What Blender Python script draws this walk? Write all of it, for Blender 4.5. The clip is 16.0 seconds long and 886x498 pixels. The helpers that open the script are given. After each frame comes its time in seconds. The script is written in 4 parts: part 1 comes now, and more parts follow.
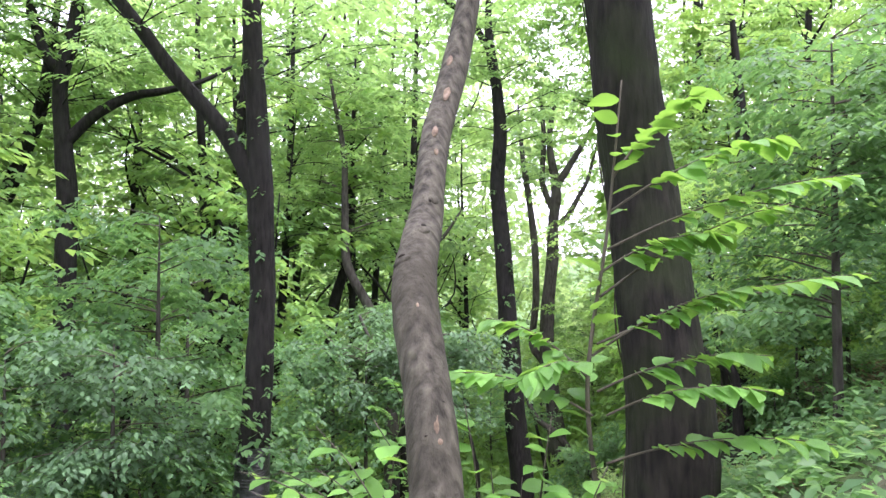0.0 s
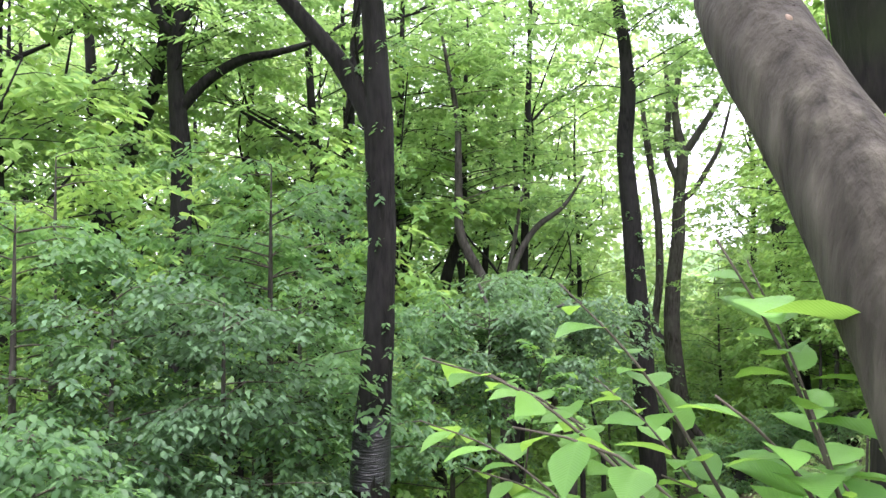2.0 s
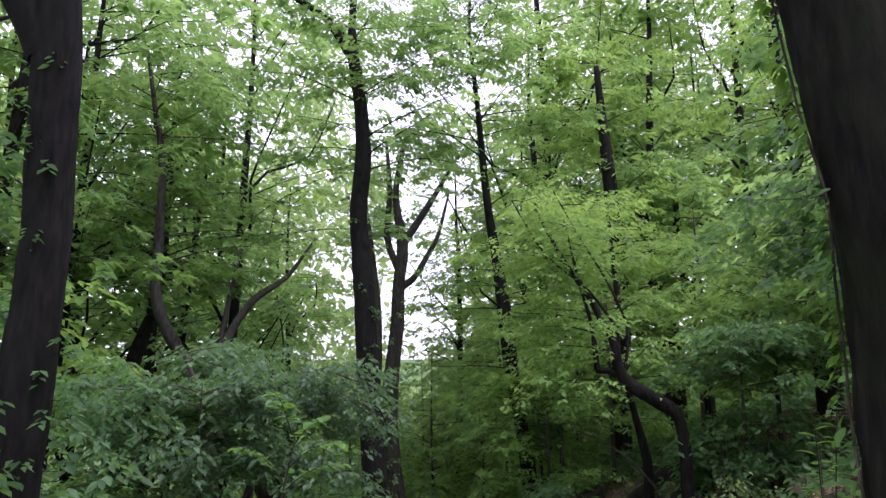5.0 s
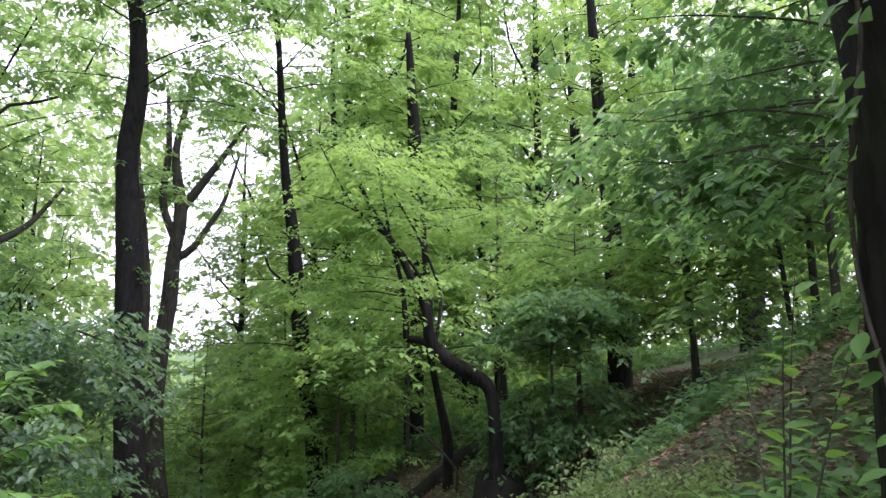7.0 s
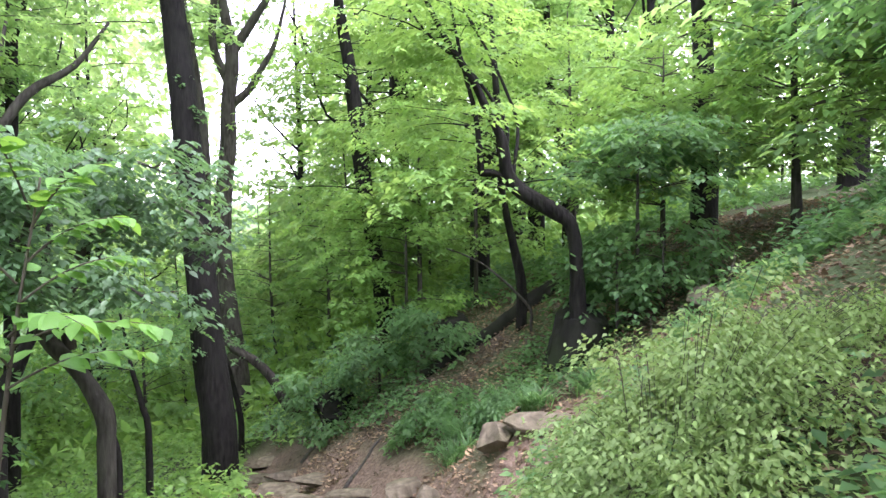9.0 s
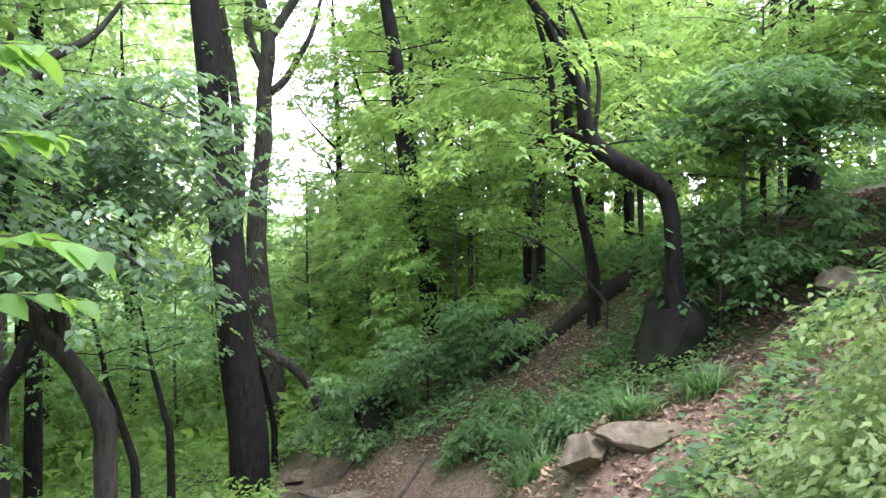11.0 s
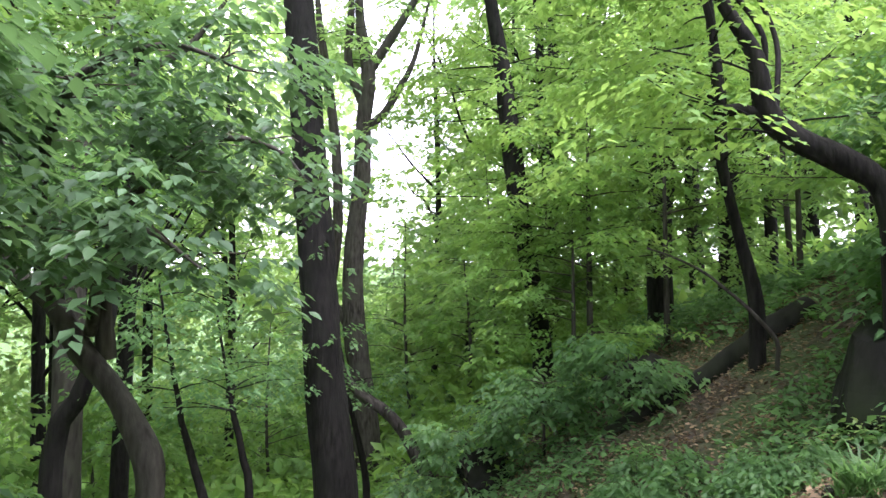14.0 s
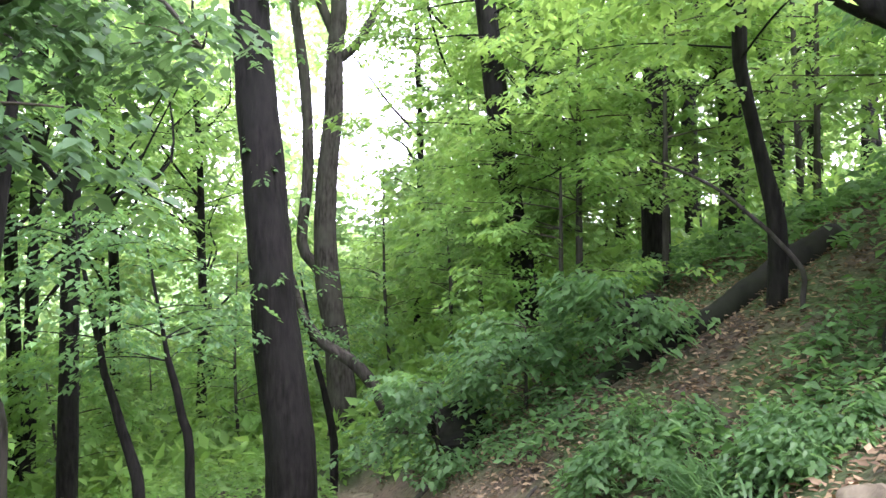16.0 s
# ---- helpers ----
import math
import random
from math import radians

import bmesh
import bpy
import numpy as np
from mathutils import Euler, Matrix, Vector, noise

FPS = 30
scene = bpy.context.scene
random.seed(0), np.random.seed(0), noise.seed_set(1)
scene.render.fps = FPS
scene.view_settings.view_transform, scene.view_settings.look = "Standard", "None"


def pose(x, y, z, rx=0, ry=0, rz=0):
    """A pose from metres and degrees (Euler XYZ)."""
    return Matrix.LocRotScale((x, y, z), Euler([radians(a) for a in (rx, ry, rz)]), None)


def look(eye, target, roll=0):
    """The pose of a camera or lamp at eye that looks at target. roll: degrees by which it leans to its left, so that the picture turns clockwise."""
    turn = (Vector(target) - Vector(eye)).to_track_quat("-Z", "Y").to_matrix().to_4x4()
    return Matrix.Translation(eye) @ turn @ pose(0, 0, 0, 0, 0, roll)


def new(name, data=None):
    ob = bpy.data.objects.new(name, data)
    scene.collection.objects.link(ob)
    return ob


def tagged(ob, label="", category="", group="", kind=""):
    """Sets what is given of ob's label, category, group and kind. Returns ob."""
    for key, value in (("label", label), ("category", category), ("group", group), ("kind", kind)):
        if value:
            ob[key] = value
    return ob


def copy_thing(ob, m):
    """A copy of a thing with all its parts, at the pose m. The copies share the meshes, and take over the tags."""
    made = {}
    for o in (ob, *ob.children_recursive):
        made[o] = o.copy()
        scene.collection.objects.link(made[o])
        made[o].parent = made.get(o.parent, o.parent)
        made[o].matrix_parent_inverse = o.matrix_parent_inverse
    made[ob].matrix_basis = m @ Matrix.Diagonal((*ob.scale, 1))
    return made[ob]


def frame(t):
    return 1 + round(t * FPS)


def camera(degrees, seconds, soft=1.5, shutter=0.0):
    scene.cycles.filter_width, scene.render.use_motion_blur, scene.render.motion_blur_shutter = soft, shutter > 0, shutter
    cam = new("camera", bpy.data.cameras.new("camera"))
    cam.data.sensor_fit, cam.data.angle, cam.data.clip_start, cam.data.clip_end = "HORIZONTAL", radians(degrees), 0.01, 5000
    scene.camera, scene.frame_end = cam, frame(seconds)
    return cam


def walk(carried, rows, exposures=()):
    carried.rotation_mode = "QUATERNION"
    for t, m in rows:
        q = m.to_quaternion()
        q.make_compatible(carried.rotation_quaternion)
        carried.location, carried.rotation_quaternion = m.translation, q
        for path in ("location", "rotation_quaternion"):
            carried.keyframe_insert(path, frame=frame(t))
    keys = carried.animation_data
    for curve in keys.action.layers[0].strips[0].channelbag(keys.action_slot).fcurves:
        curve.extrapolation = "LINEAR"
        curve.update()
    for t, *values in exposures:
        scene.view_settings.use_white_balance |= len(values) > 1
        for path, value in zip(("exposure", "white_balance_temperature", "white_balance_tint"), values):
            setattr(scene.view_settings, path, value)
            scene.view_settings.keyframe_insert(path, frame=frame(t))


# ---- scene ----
cam = camera(65.1, 16.0)
METRES, EYE, TILT, LEAN, TURN = 12.0, 1.6, 2.0, 0.0, 0.0
ROWS = [
    (0.0, 0.0, 0.0, 0.0, 0.0, 0.0, -0.0),
    (0.5, -0.009, 0.0288, -0.0131, 3.04, 1.74, 0.02),
    (1.0, -0.0146, 0.0547, -0.0251, 4.4, 0.73, 0.09),
    (1.5, -0.0333, 0.0798, -0.0389, 6.62, -0.72, 0.1),
    (2.0, -0.0441, 0.1074, -0.0507, 8.33, -0.67, 0.16),
    (2.5, -0.0671, 0.1408, -0.0723, 9.29, 1.61, 0.05),
    (3.0, -0.0905, 0.1795, -0.0841, 9.51, 4.62, 0.17),
    (3.5, -0.1059, 0.2147, -0.0917, 9.41, 6.03, 0.1),
    (4.0, -0.1059, 0.2383, -0.0963, 5.31, 6.71, 0.01),
    (4.5, -0.096, 0.2763, -0.1113, -4.09, 8.2, -0.16),
    (5.0, -0.0899, 0.3202, -0.1229, -16.31, 8.52, -0.37),
    (7.5, -0.0526, 0.472, -0.1626, -35.37, 6.91, -0.73),
    (8.0, -0.0483, 0.486, -0.1648, -35.56, 2.23, -0.45),
    (8.5, -0.0442, 0.503, -0.169, -34.52, -1.95, -0.63),
    (9.0, -0.0438, 0.5233, -0.1788, -29.64, -3.92, -0.57),
    (9.5, -0.0325, 0.5478, -0.1894, -25.58, -3.92, -0.26),
    (12.0, 0.0067, 0.7058, -0.2398, -30.69, -0.62, -1.02),
    (12.5, 0.0128, 0.7217, -0.2442, -34.3, 1.89, -0.89),
    (13.0, 0.016, 0.7372, -0.2463, -35.01, 2.6, -0.68),
    (13.5, 0.0208, 0.7536, -0.251, -25.24, 2.31, -0.21),
    (14.0, 0.0328, 0.7808, -0.2625, -18.64, 1.37, -0.5),
    (14.5, 0.0451, 0.8111, -0.2752, -19.74, -1.21, -0.49),
    (15.0, 0.0666, 0.8367, -0.2905, -21.19, -3.46, -0.24),
    (15.5, 0.0813, 0.8605, -0.2929, -19.68, -3.03, -0.22),
    (16.0, 0.0926, 0.8841, -0.2957, -19.53, -2.05, -0.27),
]
walk(cam, [(t, pose(0, 0, EYE, TILT, LEAN, TURN) @ pose(METRES * x, METRES * y, METRES * z, 90 + pitch, roll, yaw)) for t, x, y, z, yaw, pitch, roll in ROWS],
     [(0, 2.15, 5950, 34), (0.5, 2, 6000, 31), (1.5, 2.1, 6000, 31), (2, 2.15, 6000, 32), (3, 1.5, 6000, 30), (3.5, 1.3, 5900, 34), (4, 1.25, 5850, 38), (5, 0.85, 5800, 42), (6.2, 1.15, 5800, 42), (7.5, 1.6, 5850, 38), (8, 2.05, 5800, 39), (8.5, 2.5, 5850, 37), (9.5, 2.45, 5850, 34), (12, 2.4, 5800, 36), (13, 2.35, 5850, 34), (13.5, 2.15, 5900, 32), (14.4, 2.65, 5950, 32), (15, 3.4, 5850, 35), (15.5, 3.2, 5850, 36), (16, 2.8, 5850, 36)])

# ---- world, sky and sun: bright overcast ----
world = bpy.data.worlds.new("sky")
scene.world = world
world.use_nodes = True
wn, wl = world.node_tree.nodes, world.node_tree.links
sky = wn.new("ShaderNodeTexSky")
sky.sky_type = "NISHITA"
sky.sun_disc = False
sky.sun_elevation, sky.sun_rotation = radians(70), radians(140)
sky.air_density, sky.dust_density, sky.ozone_density = 1.0, 6.0, 1.0
cloud = wn.new("ShaderNodeMix")
cloud.data_type = "RGBA"
cloud.inputs[0].default_value = 0.8
cloud.inputs[7].default_value = (11.0, 11.3, 11.6, 1)
wl.new(sky.outputs[0], cloud.inputs[6])
wl.new(cloud.outputs[2], wn["Background"].inputs[0])
wn["Background"].inputs[1].default_value = 0.12
sun = new("sun", bpy.data.lights.new("sun", "SUN"))
sun.data.energy, sun.data.angle, sun.data.color = 1.5, radians(40), (1.0, 0.97, 0.9)
sun.matrix_world = look((14, -16, 60), (0, 0, 0))

# ---- materials ----


def shader(name):
    m = bpy.data.materials.new(name)
    m.use_nodes = True
    return m, m.node_tree.nodes, m.node_tree.links, m.node_tree.nodes["Principled BSDF"]


def ramp(n, stops):
    r = n.new("ShaderNodeValToRGB")
    while len(r.color_ramp.elements) < len(stops):
        r.color_ramp.elements.new(0.5)
    for e, (p, c) in zip(r.color_ramp.elements, stops):
        e.position, e.color = p, (*c, 1)
    return r


def noise_node(n, l, scale, detail=6, stretch=None, space="Object"):
    t = n.new("ShaderNodeTexNoise")
    t.inputs["Scale"].default_value, t.inputs["Detail"].default_value = scale, detail
    co = n.new("ShaderNodeTexCoord")
    src = co.outputs[space]
    if stretch:
        mp = n.new("ShaderNodeMapping")
        mp.inputs["Scale"].default_value = stretch
        l.new(src, mp.inputs[0])
        src = mp.outputs[0]
    l.new(src, t.inputs["Vector"])
    return t


def leaf_material(name, dark, light, glow, gloss=0.42, through_part=0.4, single=False):
    """Thin green leaf: sheen above, light let through, each leaf a little different."""
    m, n, l, p = shader(name)
    g = n.new("ShaderNodeObjectInfo" if single else "ShaderNodeNewGeometry")
    r = ramp(n, [(0.0, dark), (0.75, light), (1.0, [min(1, c * 1.5) for c in light])])
    l.new(g.outputs["Random" if single else "Random Per Island"], r.inputs[0])
    patch = noise_node(n, l, 0.6, 2)
    mix = n.new("ShaderNodeMix")
    mix.data_type, mix.blend_type = "RGBA", "MULTIPLY"
    mix.inputs[0].default_value = 0.6
    pr = ramp(n, [(0.3, (0.6, 0.65, 0.6)), (0.7, (1.15, 1.1, 0.9))])
    l.new(patch.outputs[0], pr.inputs[0])
    l.new(r.outputs[0], mix.inputs[6])
    l.new(pr.outputs[0], mix.inputs[7])
    l.new(mix.outputs[2], p.inputs["Base Color"])
    p.inputs["Roughness"].default_value = gloss
    p.inputs["Specular IOR Level"].default_value = 0.28
    if single:
        xyz = n.new("ShaderNodeSeparateXYZ")
        l.new(n.new("ShaderNodeTexCoord").outputs["Object"], xyz.inputs[0])

        def calc(op, a, b=None, v=0.0):
            q = n.new("ShaderNodeMath")
            q.operation = op
            l.new(a, q.inputs[0])
            q.inputs[1].default_value = v
            if b:
                l.new(b, q.inputs[1])
            return q.outputs[0]
        ax = calc("ABSOLUTE", xyz.outputs[0])
        vein = calc("SINE", calc("MULTIPLY", calc("SUBTRACT", xyz.outputs[1], calc("MULTIPLY", ax, v=0.9)), v=62.0))
        vein = calc("POWER", calc("ABSOLUTE", vein), v=6.0)
        rib = calc("MAXIMUM", calc("MULTIPLY", vein, v=0.6), calc("LESS_THAN", ax, v=0.012))
        vm = n.new("ShaderNodeMix")
        vm.data_type = "RGBA"
        l.new(calc("MULTIPLY", rib, v=0.18), vm.inputs[0])
        l.new(mix.outputs[2], vm.inputs[6])
        vm.inputs[7].default_value = (0.2, 0.38, 0.1, 1)
        l.new(vm.outputs[2], p.inputs["Base Color"])
        vb = n.new("ShaderNodeBump")
        vb.inputs["Strength"].default_value, vb.inputs["Distance"].default_value = 0.25, 0.006
        vb.invert = True
        l.new(rib, vb.inputs["Height"])
        l.new(vb.outputs[0], p.inputs["Normal"])
    tr = n.new("ShaderNodeBsdfTranslucent")
    gm = n.new("ShaderNodeMix")
    gm.data_type, gm.blend_type = "RGBA", "MULTIPLY"
    gm.inputs[0].default_value = 1.0
    gm.inputs[6].default_value = (*glow, 1)
    l.new(pr.outputs[0], gm.inputs[7])
    l.new(gm.outputs[2], tr.inputs[0])
    ms = n.new("ShaderNodeMixShader")
    ms.inputs[0].default_value = through_part
    l.new(p.outputs[0], ms.inputs[1])
    l.new(tr.outputs[0], ms.inputs[2])
    l.new(ms.outputs[0], n["Material Output"].inputs[0])
    return m


def bark_material(name, dark, light, moss=None, scale=9.0, strength=0.9):
    m, n, l, p = shader(name)
    a = noise_node(n, l, scale, 8, (1.0, 1.0, 0.22))
    b = noise_node(n, l, 1.3, 4)
    r = ramp(n, [(0.32, dark), (0.72, light)])
    l.new(a.outputs[0], r.inputs[0])
    mix = n.new("ShaderNodeMix")
    mix.data_type = "RGBA"
    br = ramp(n, [(0.45, (0, 0, 0)), (0.7, (1, 1, 1))])
    l.new(b.outputs[0], br.inputs[0])
    l.new(br.outputs[0], mix.inputs[0])
    l.new(r.outputs[0], mix.inputs[6])
    c = moss or [v * 1.2 for v in light]
    mix.inputs[7].default_value = (*c, 1)
    l.new(mix.outputs[2], p.inputs["Base Color"])
    p.inputs["Roughness"].default_value = 0.9
    p.inputs["Specular IOR Level"].default_value = 0.2
    bump = n.new("ShaderNodeBump")
    bump.inputs["Strength"].default_value, bump.inputs["Distance"].default_value = strength, 0.03
    l.new(a.outputs[0], bump.inputs["Height"])
    l.new(bump.outputs[0], p.inputs["Normal"])
    return m


# Darker leaf copy: the understory's shade is put into the colour.
LEAF_SHADE = leaf_material("shaded understory leaf", (0.055, 0.125, 0.057), (0.100, 0.195, 0.081), (0.225, 0.440, 0.135), 0.42, 0.46)
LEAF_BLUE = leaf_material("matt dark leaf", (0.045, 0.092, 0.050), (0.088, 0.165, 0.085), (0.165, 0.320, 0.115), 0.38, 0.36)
LEAF_CANOPY = leaf_material("canopy leaf", (0.078, 0.165, 0.058), (0.138, 0.255, 0.088), (0.365, 0.590, 0.190), 0.5, 0.56)
# Brighter leaf copy: young foliage, and lit valley greens with their light in the colour.
LEAF_FRESH = leaf_material("fresh leaf", (0.100, 0.220, 0.057), (0.160, 0.300, 0.081), (0.350, 0.560, 0.135), 0.45, 0.5)
# Lighter copy for the far woods: distance haze is put into the colour.
LEAF_FAR = leaf_material("hazed distant leaf", (0.130, 0.215, 0.085), (0.215, 0.320, 0.130), (0.430, 0.600, 0.230), 0.6, 0.56)
LEAF_NEAR = leaf_material("broad fresh leaf", (0.075, 0.200, 0.041), (0.140, 0.310, 0.068), (0.300, 0.550, 0.081), 0.4, 0.45, True)
LEAF_SHRUB = leaf_material("shrub leaf", (0.13, 0.215, 0.07), (0.215, 0.315, 0.115), (0.32, 0.46, 0.145), 0.5, 0.42)
LEAF_DRY = leaf_material("dry leaf", (0.07, 0.047, 0.031), (0.235, 0.172, 0.115), (0.22, 0.13, 0.07), 0.7, 0.15)
# Near black: the trunks' shade is put into the bark colour.
BARK_DARK = bark_material("shaded furrowed bark", (0.003, 0.0029, 0.0026), (0.021, 0.0192, 0.0168), (0.015, 0.0148, 0.0128), 18.0, 1.0)
BARK_GREY = bark_material("smooth grey bark", (0.016, 0.0145, 0.0105), (0.085, 0.079, 0.059), (0.034, 0.031, 0.022), 24.0, 1.0)
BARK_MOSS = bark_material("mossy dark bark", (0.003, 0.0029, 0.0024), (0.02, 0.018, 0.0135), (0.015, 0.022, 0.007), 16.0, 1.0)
# Grey brown, raised a little for the haze over the twin-stemmed tree.
BARK_PALE = bark_material("grey brown bark", (0.018, 0.016, 0.013), (0.085, 0.078, 0.066), (0.075, 0.072, 0.06), 16.0, 1.0)
BARK_TWIG = bark_material("twig bark", (0.03, 0.027, 0.02), (0.09, 0.08, 0.06), None, 30.0, 0.2)
STONE = bark_material("grey field stone", (0.065, 0.055, 0.038), (0.185, 0.16, 0.112), (0.1, 0.095, 0.052), 9.0, 1.0)
STONE_DARK = bark_material("dark mossy stone and bank shade", (0.006, 0.0062, 0.005), (0.022, 0.022, 0.017), (0.014, 0.02, 0.008), 5.0, 0.8)

# ---- mesh helpers ----
rng = np.random.default_rng(7)
WAVES = [(np.array([math.cos(a), math.sin(a)]) * f, p, 1 / f) for a, f, p in
         ((0.3, 0.9, 1.1), (1.4, 1.3, 0.2), (2.5, 1.9, 2.2), (0.9, 2.7, 4.0), (2.0, 3.9, 5.1), (2.9, 5.3, 0.7), (0.1, 7.1, 3.3))]


def rough(x, y):
    return sum(a * np.sin(x * k[0] + y * k[1] + p) for k, p, a in WAVES) / 3


def trail_x(y):
    return np.interp(y, (-8, 0, 2.6, 4, 6, 8.7, 10.7, 12.3, 14.4, 18, 20, 24, 30, 45, 90), (1.5, 0, -1.2, -1.05, -0.55, 0.25, 1.35, 2.4, 2.85, 3.1, 3.3, 3.9, 4.9, 6.2, 9))


def ground_z(x, y):
    """Height of the hillside: the trail runs down, the bank climbs to one side, the valley falls off to the other, a small knoll beside the trail."""
    x, y = np.asarray(x, float), np.asarray(y, float)
    base = np.interp(y, (-60, -20, 0, 2.6, 3.9, 5.5, 6.65, 8.8, 10.7, 15, 20, 30, 45, 80),
                     (12, 5.5, 0, -0.95, -1.3, -1.68, -2.0, -2.6, -3.1, -4.3, -5.5, -7.1, -8.5, -10))
    side = x - trail_x(y)
    up = np.maximum(side - np.interp(y, (0, 9, 12.5, 17), (0.9, 0.9, 0.85, 0.0)), 0)
    base = base + 6 * (1 - np.exp(-up * np.interp(y, (0, 9, 12.3, 17), (0.7, 0.74, 0.7, 0.95)) / 6)) * np.clip(1.15 - np.maximum(y - 26, 0) * 0.03, 0.25, 1)
    down = np.maximum(-side - 0.9, 0)
    base = base - 0.1 * np.minimum(down, 2.5) - 3.2 * (1 - np.exp(-np.maximum(down - 2.5, 0) * 0.28 / 3.2))
    far = np.hypot(x, y - 8)
    s = np.clip((far - 70) / 220, 0, 1)
    base = base + 16 * s * s * (3 - 2 * s)
    flat = np.clip((np.abs(side) - 0.4) / 1.2, 0.25, 1)
    base = base + 0.42 * np.exp(-((x - 4.1) / 0.9) ** 2 - ((y - 12.95) / 0.75) ** 2)
    return base + rough(x, y) * 0.13 * flat + rough(x * 3.1 + 5, y * 3.1) * 0.035


def fill(me, V, polys, smooth=True):
    """Loads vertex and face arrays (faces all of one size) into a mesh."""
    polys = np.asarray(polys, dtype=np.int32)
    me.vertices.add(len(V))
    me.vertices.foreach_set("co", np.asarray(V, dtype=np.float32).ravel())
    k = polys.shape[1]
    me.loops.add(polys.size)
    me.loops.foreach_set("vertex_index", polys.ravel())
    me.polygons.add(len(polys))
    me.polygons.foreach_set("loop_start", np.arange(0, polys.size, k, dtype=np.int32))
    if smooth:
        me.polygons.foreach_set("use_smooth", np.ones(len(polys), dtype=bool))
    me.update(calc_edges=True)
    return me


def part(name, geo, material, parent=None, label="", smooth=True):
    """One mesh object from (vertices, faces), or from a mesh, under a thing or a part."""
    me = geo if isinstance(geo, bpy.types.Mesh) else fill(bpy.data.meshes.new(name), geo[0], geo[1], smooth)
    if not me.materials:
        me.materials.append(material)
    ob = new(name, me)
    if parent:
        ob.parent = parent
    return tagged(ob, label)


def smooth_path(pts, step):
    """Catmull-Rom through (x, y, z, r) points, resampled."""
    p = np.array(pts, float)
    q = np.vstack([2 * p[0] - p[1], p, 2 * p[-1] - p[-2]])
    out = []
    for i in range(1, len(q) - 2):
        n = max(2, int(np.linalg.norm(q[i + 1, :3] - q[i, :3]) / step))
        t = np.linspace(0, 1, n, endpoint=False)[:, None]
        a, b, c, d = q[i - 1], q[i], q[i + 1], q[i + 2]
        out.append(0.5 * (2 * b + (c - a) * t + (2 * a - 5 * b + 4 * c - d) * t ** 2 + (3 * b - a - 3 * c + d) * t ** 3))
    out.append(p[-1:])
    return np.vstack(out)


def tube(pts, sides=8, step=0.25, knobs=0.05, furrow=0.0, seed=0):
    """A bark tube along a path, with lumps and furrows."""
    c = smooth_path(pts, step)
    t = np.gradient(c[:, :3], axis=0)
    t /= np.linalg.norm(t, axis=1)[:, None] + 1e-9
    ref = np.array([0.31, 0.95, 0.05])
    u = np.cross(t, ref)
    u /= np.linalg.norm(u, axis=1)[:, None] + 1e-9
    w = np.cross(t, u)
    ang = np.linspace(0, 2 * np.pi, sides, endpoint=False)
    s = np.cumsum(np.r_[0, np.linalg.norm(np.diff(c[:, :3], axis=0), axis=1)])[:, None]
    lump = np.sin(s * 2.3 + 2 * ang + seed) * 0.5 + np.sin(s * 5.1 - ang * 3 + seed * 2) * 0.35 + np.sin(s * 9.7 + ang * 2 + seed * 3) * 0.25
    fur = np.abs(np.sin(ang * sides * 0.23 + 1.2 * np.sin(s * 2.1 + ang) + 0.6 * np.sin(s * 7.0 + seed))) - 0.5
    fine_lump = np.sin(s * 23 + ang * 5 + seed) * np.sin(s * 13 - ang * 4) * 0.35
    rad = np.maximum(c[:, 3:4], 0.002) * (1 + knobs * (lump + fine_lump) + furrow * fur)
    V = c[:, None, :3] + rad[..., None] * (np.cos(ang)[None, :, None] * u[:, None] + np.sin(ang)[None, :, None] * w[:, None])
    n = len(c)
    i = np.arange(n - 1)[:, None] * sides
    j = np.arange(sides)
    k = (j + 1) % sides
    F = np.stack([i + j, i + k, i + sides + k, i + sides + j], -1).reshape(-1, 4)
    V = V.reshape(-1, 3)
    cap = [[(n - 1) * sides + a, (n - 1) * sides + a + 1, (n - 1) * sides + sides - 2 - a, (n - 1) * sides + sides - 1 - a] for a in range(sides // 2 - 1)]
    return V, np.vstack([F, cap]) if len(cap) else F


def joined(geos):
    V, F, o = [], [], 0
    for v, f in geos:
        V.append(v)
        F.append(np.asarray(f) + o)
        o += len(v)
    return np.vstack(V), np.vstack(F)


LEAF6 = (np.array([(0, 0, 0), (-0.27, 0.3, 0.05), (-0.24, 0.64, 0.04), (0, 1.05, -0.1), (0.24, 0.64, 0.04), (0.27, 0.3, 0.05)]), np.array([(0, 5, 3), (5, 4, 3), (0, 3, 1), (1, 3, 2)]))
LEAF4 = (np.array([(0, 0, 0), (-0.27, 0.42, 0.08), (0, 1, -0.08), (0.27, 0.42, 0.08)]), np.array([(0, 3, 2), (0, 2, 1)]))
LEAF8 = (np.array([(0, 0, 0), (-0.24, 0.22, 0.05), (-0.31, 0.5, 0.06), (-0.2, 0.78, 0.02), (0, 1.05, -0.12), (0.2, 0.78, 0.02), (0.31, 0.5, 0.06), (0.24, 0.22, 0.05), (0, 0.5, -0.01)]),
         np.array([(0, 7, 8), (7, 6, 8), (6, 5, 8), (5, 4, 8), (4, 3, 8), (3, 2, 8), (2, 1, 8), (1, 0, 8)]))


def unit(a):
    return a / (np.linalg.norm(a, axis=-1, keepdims=True) + 1e-9)


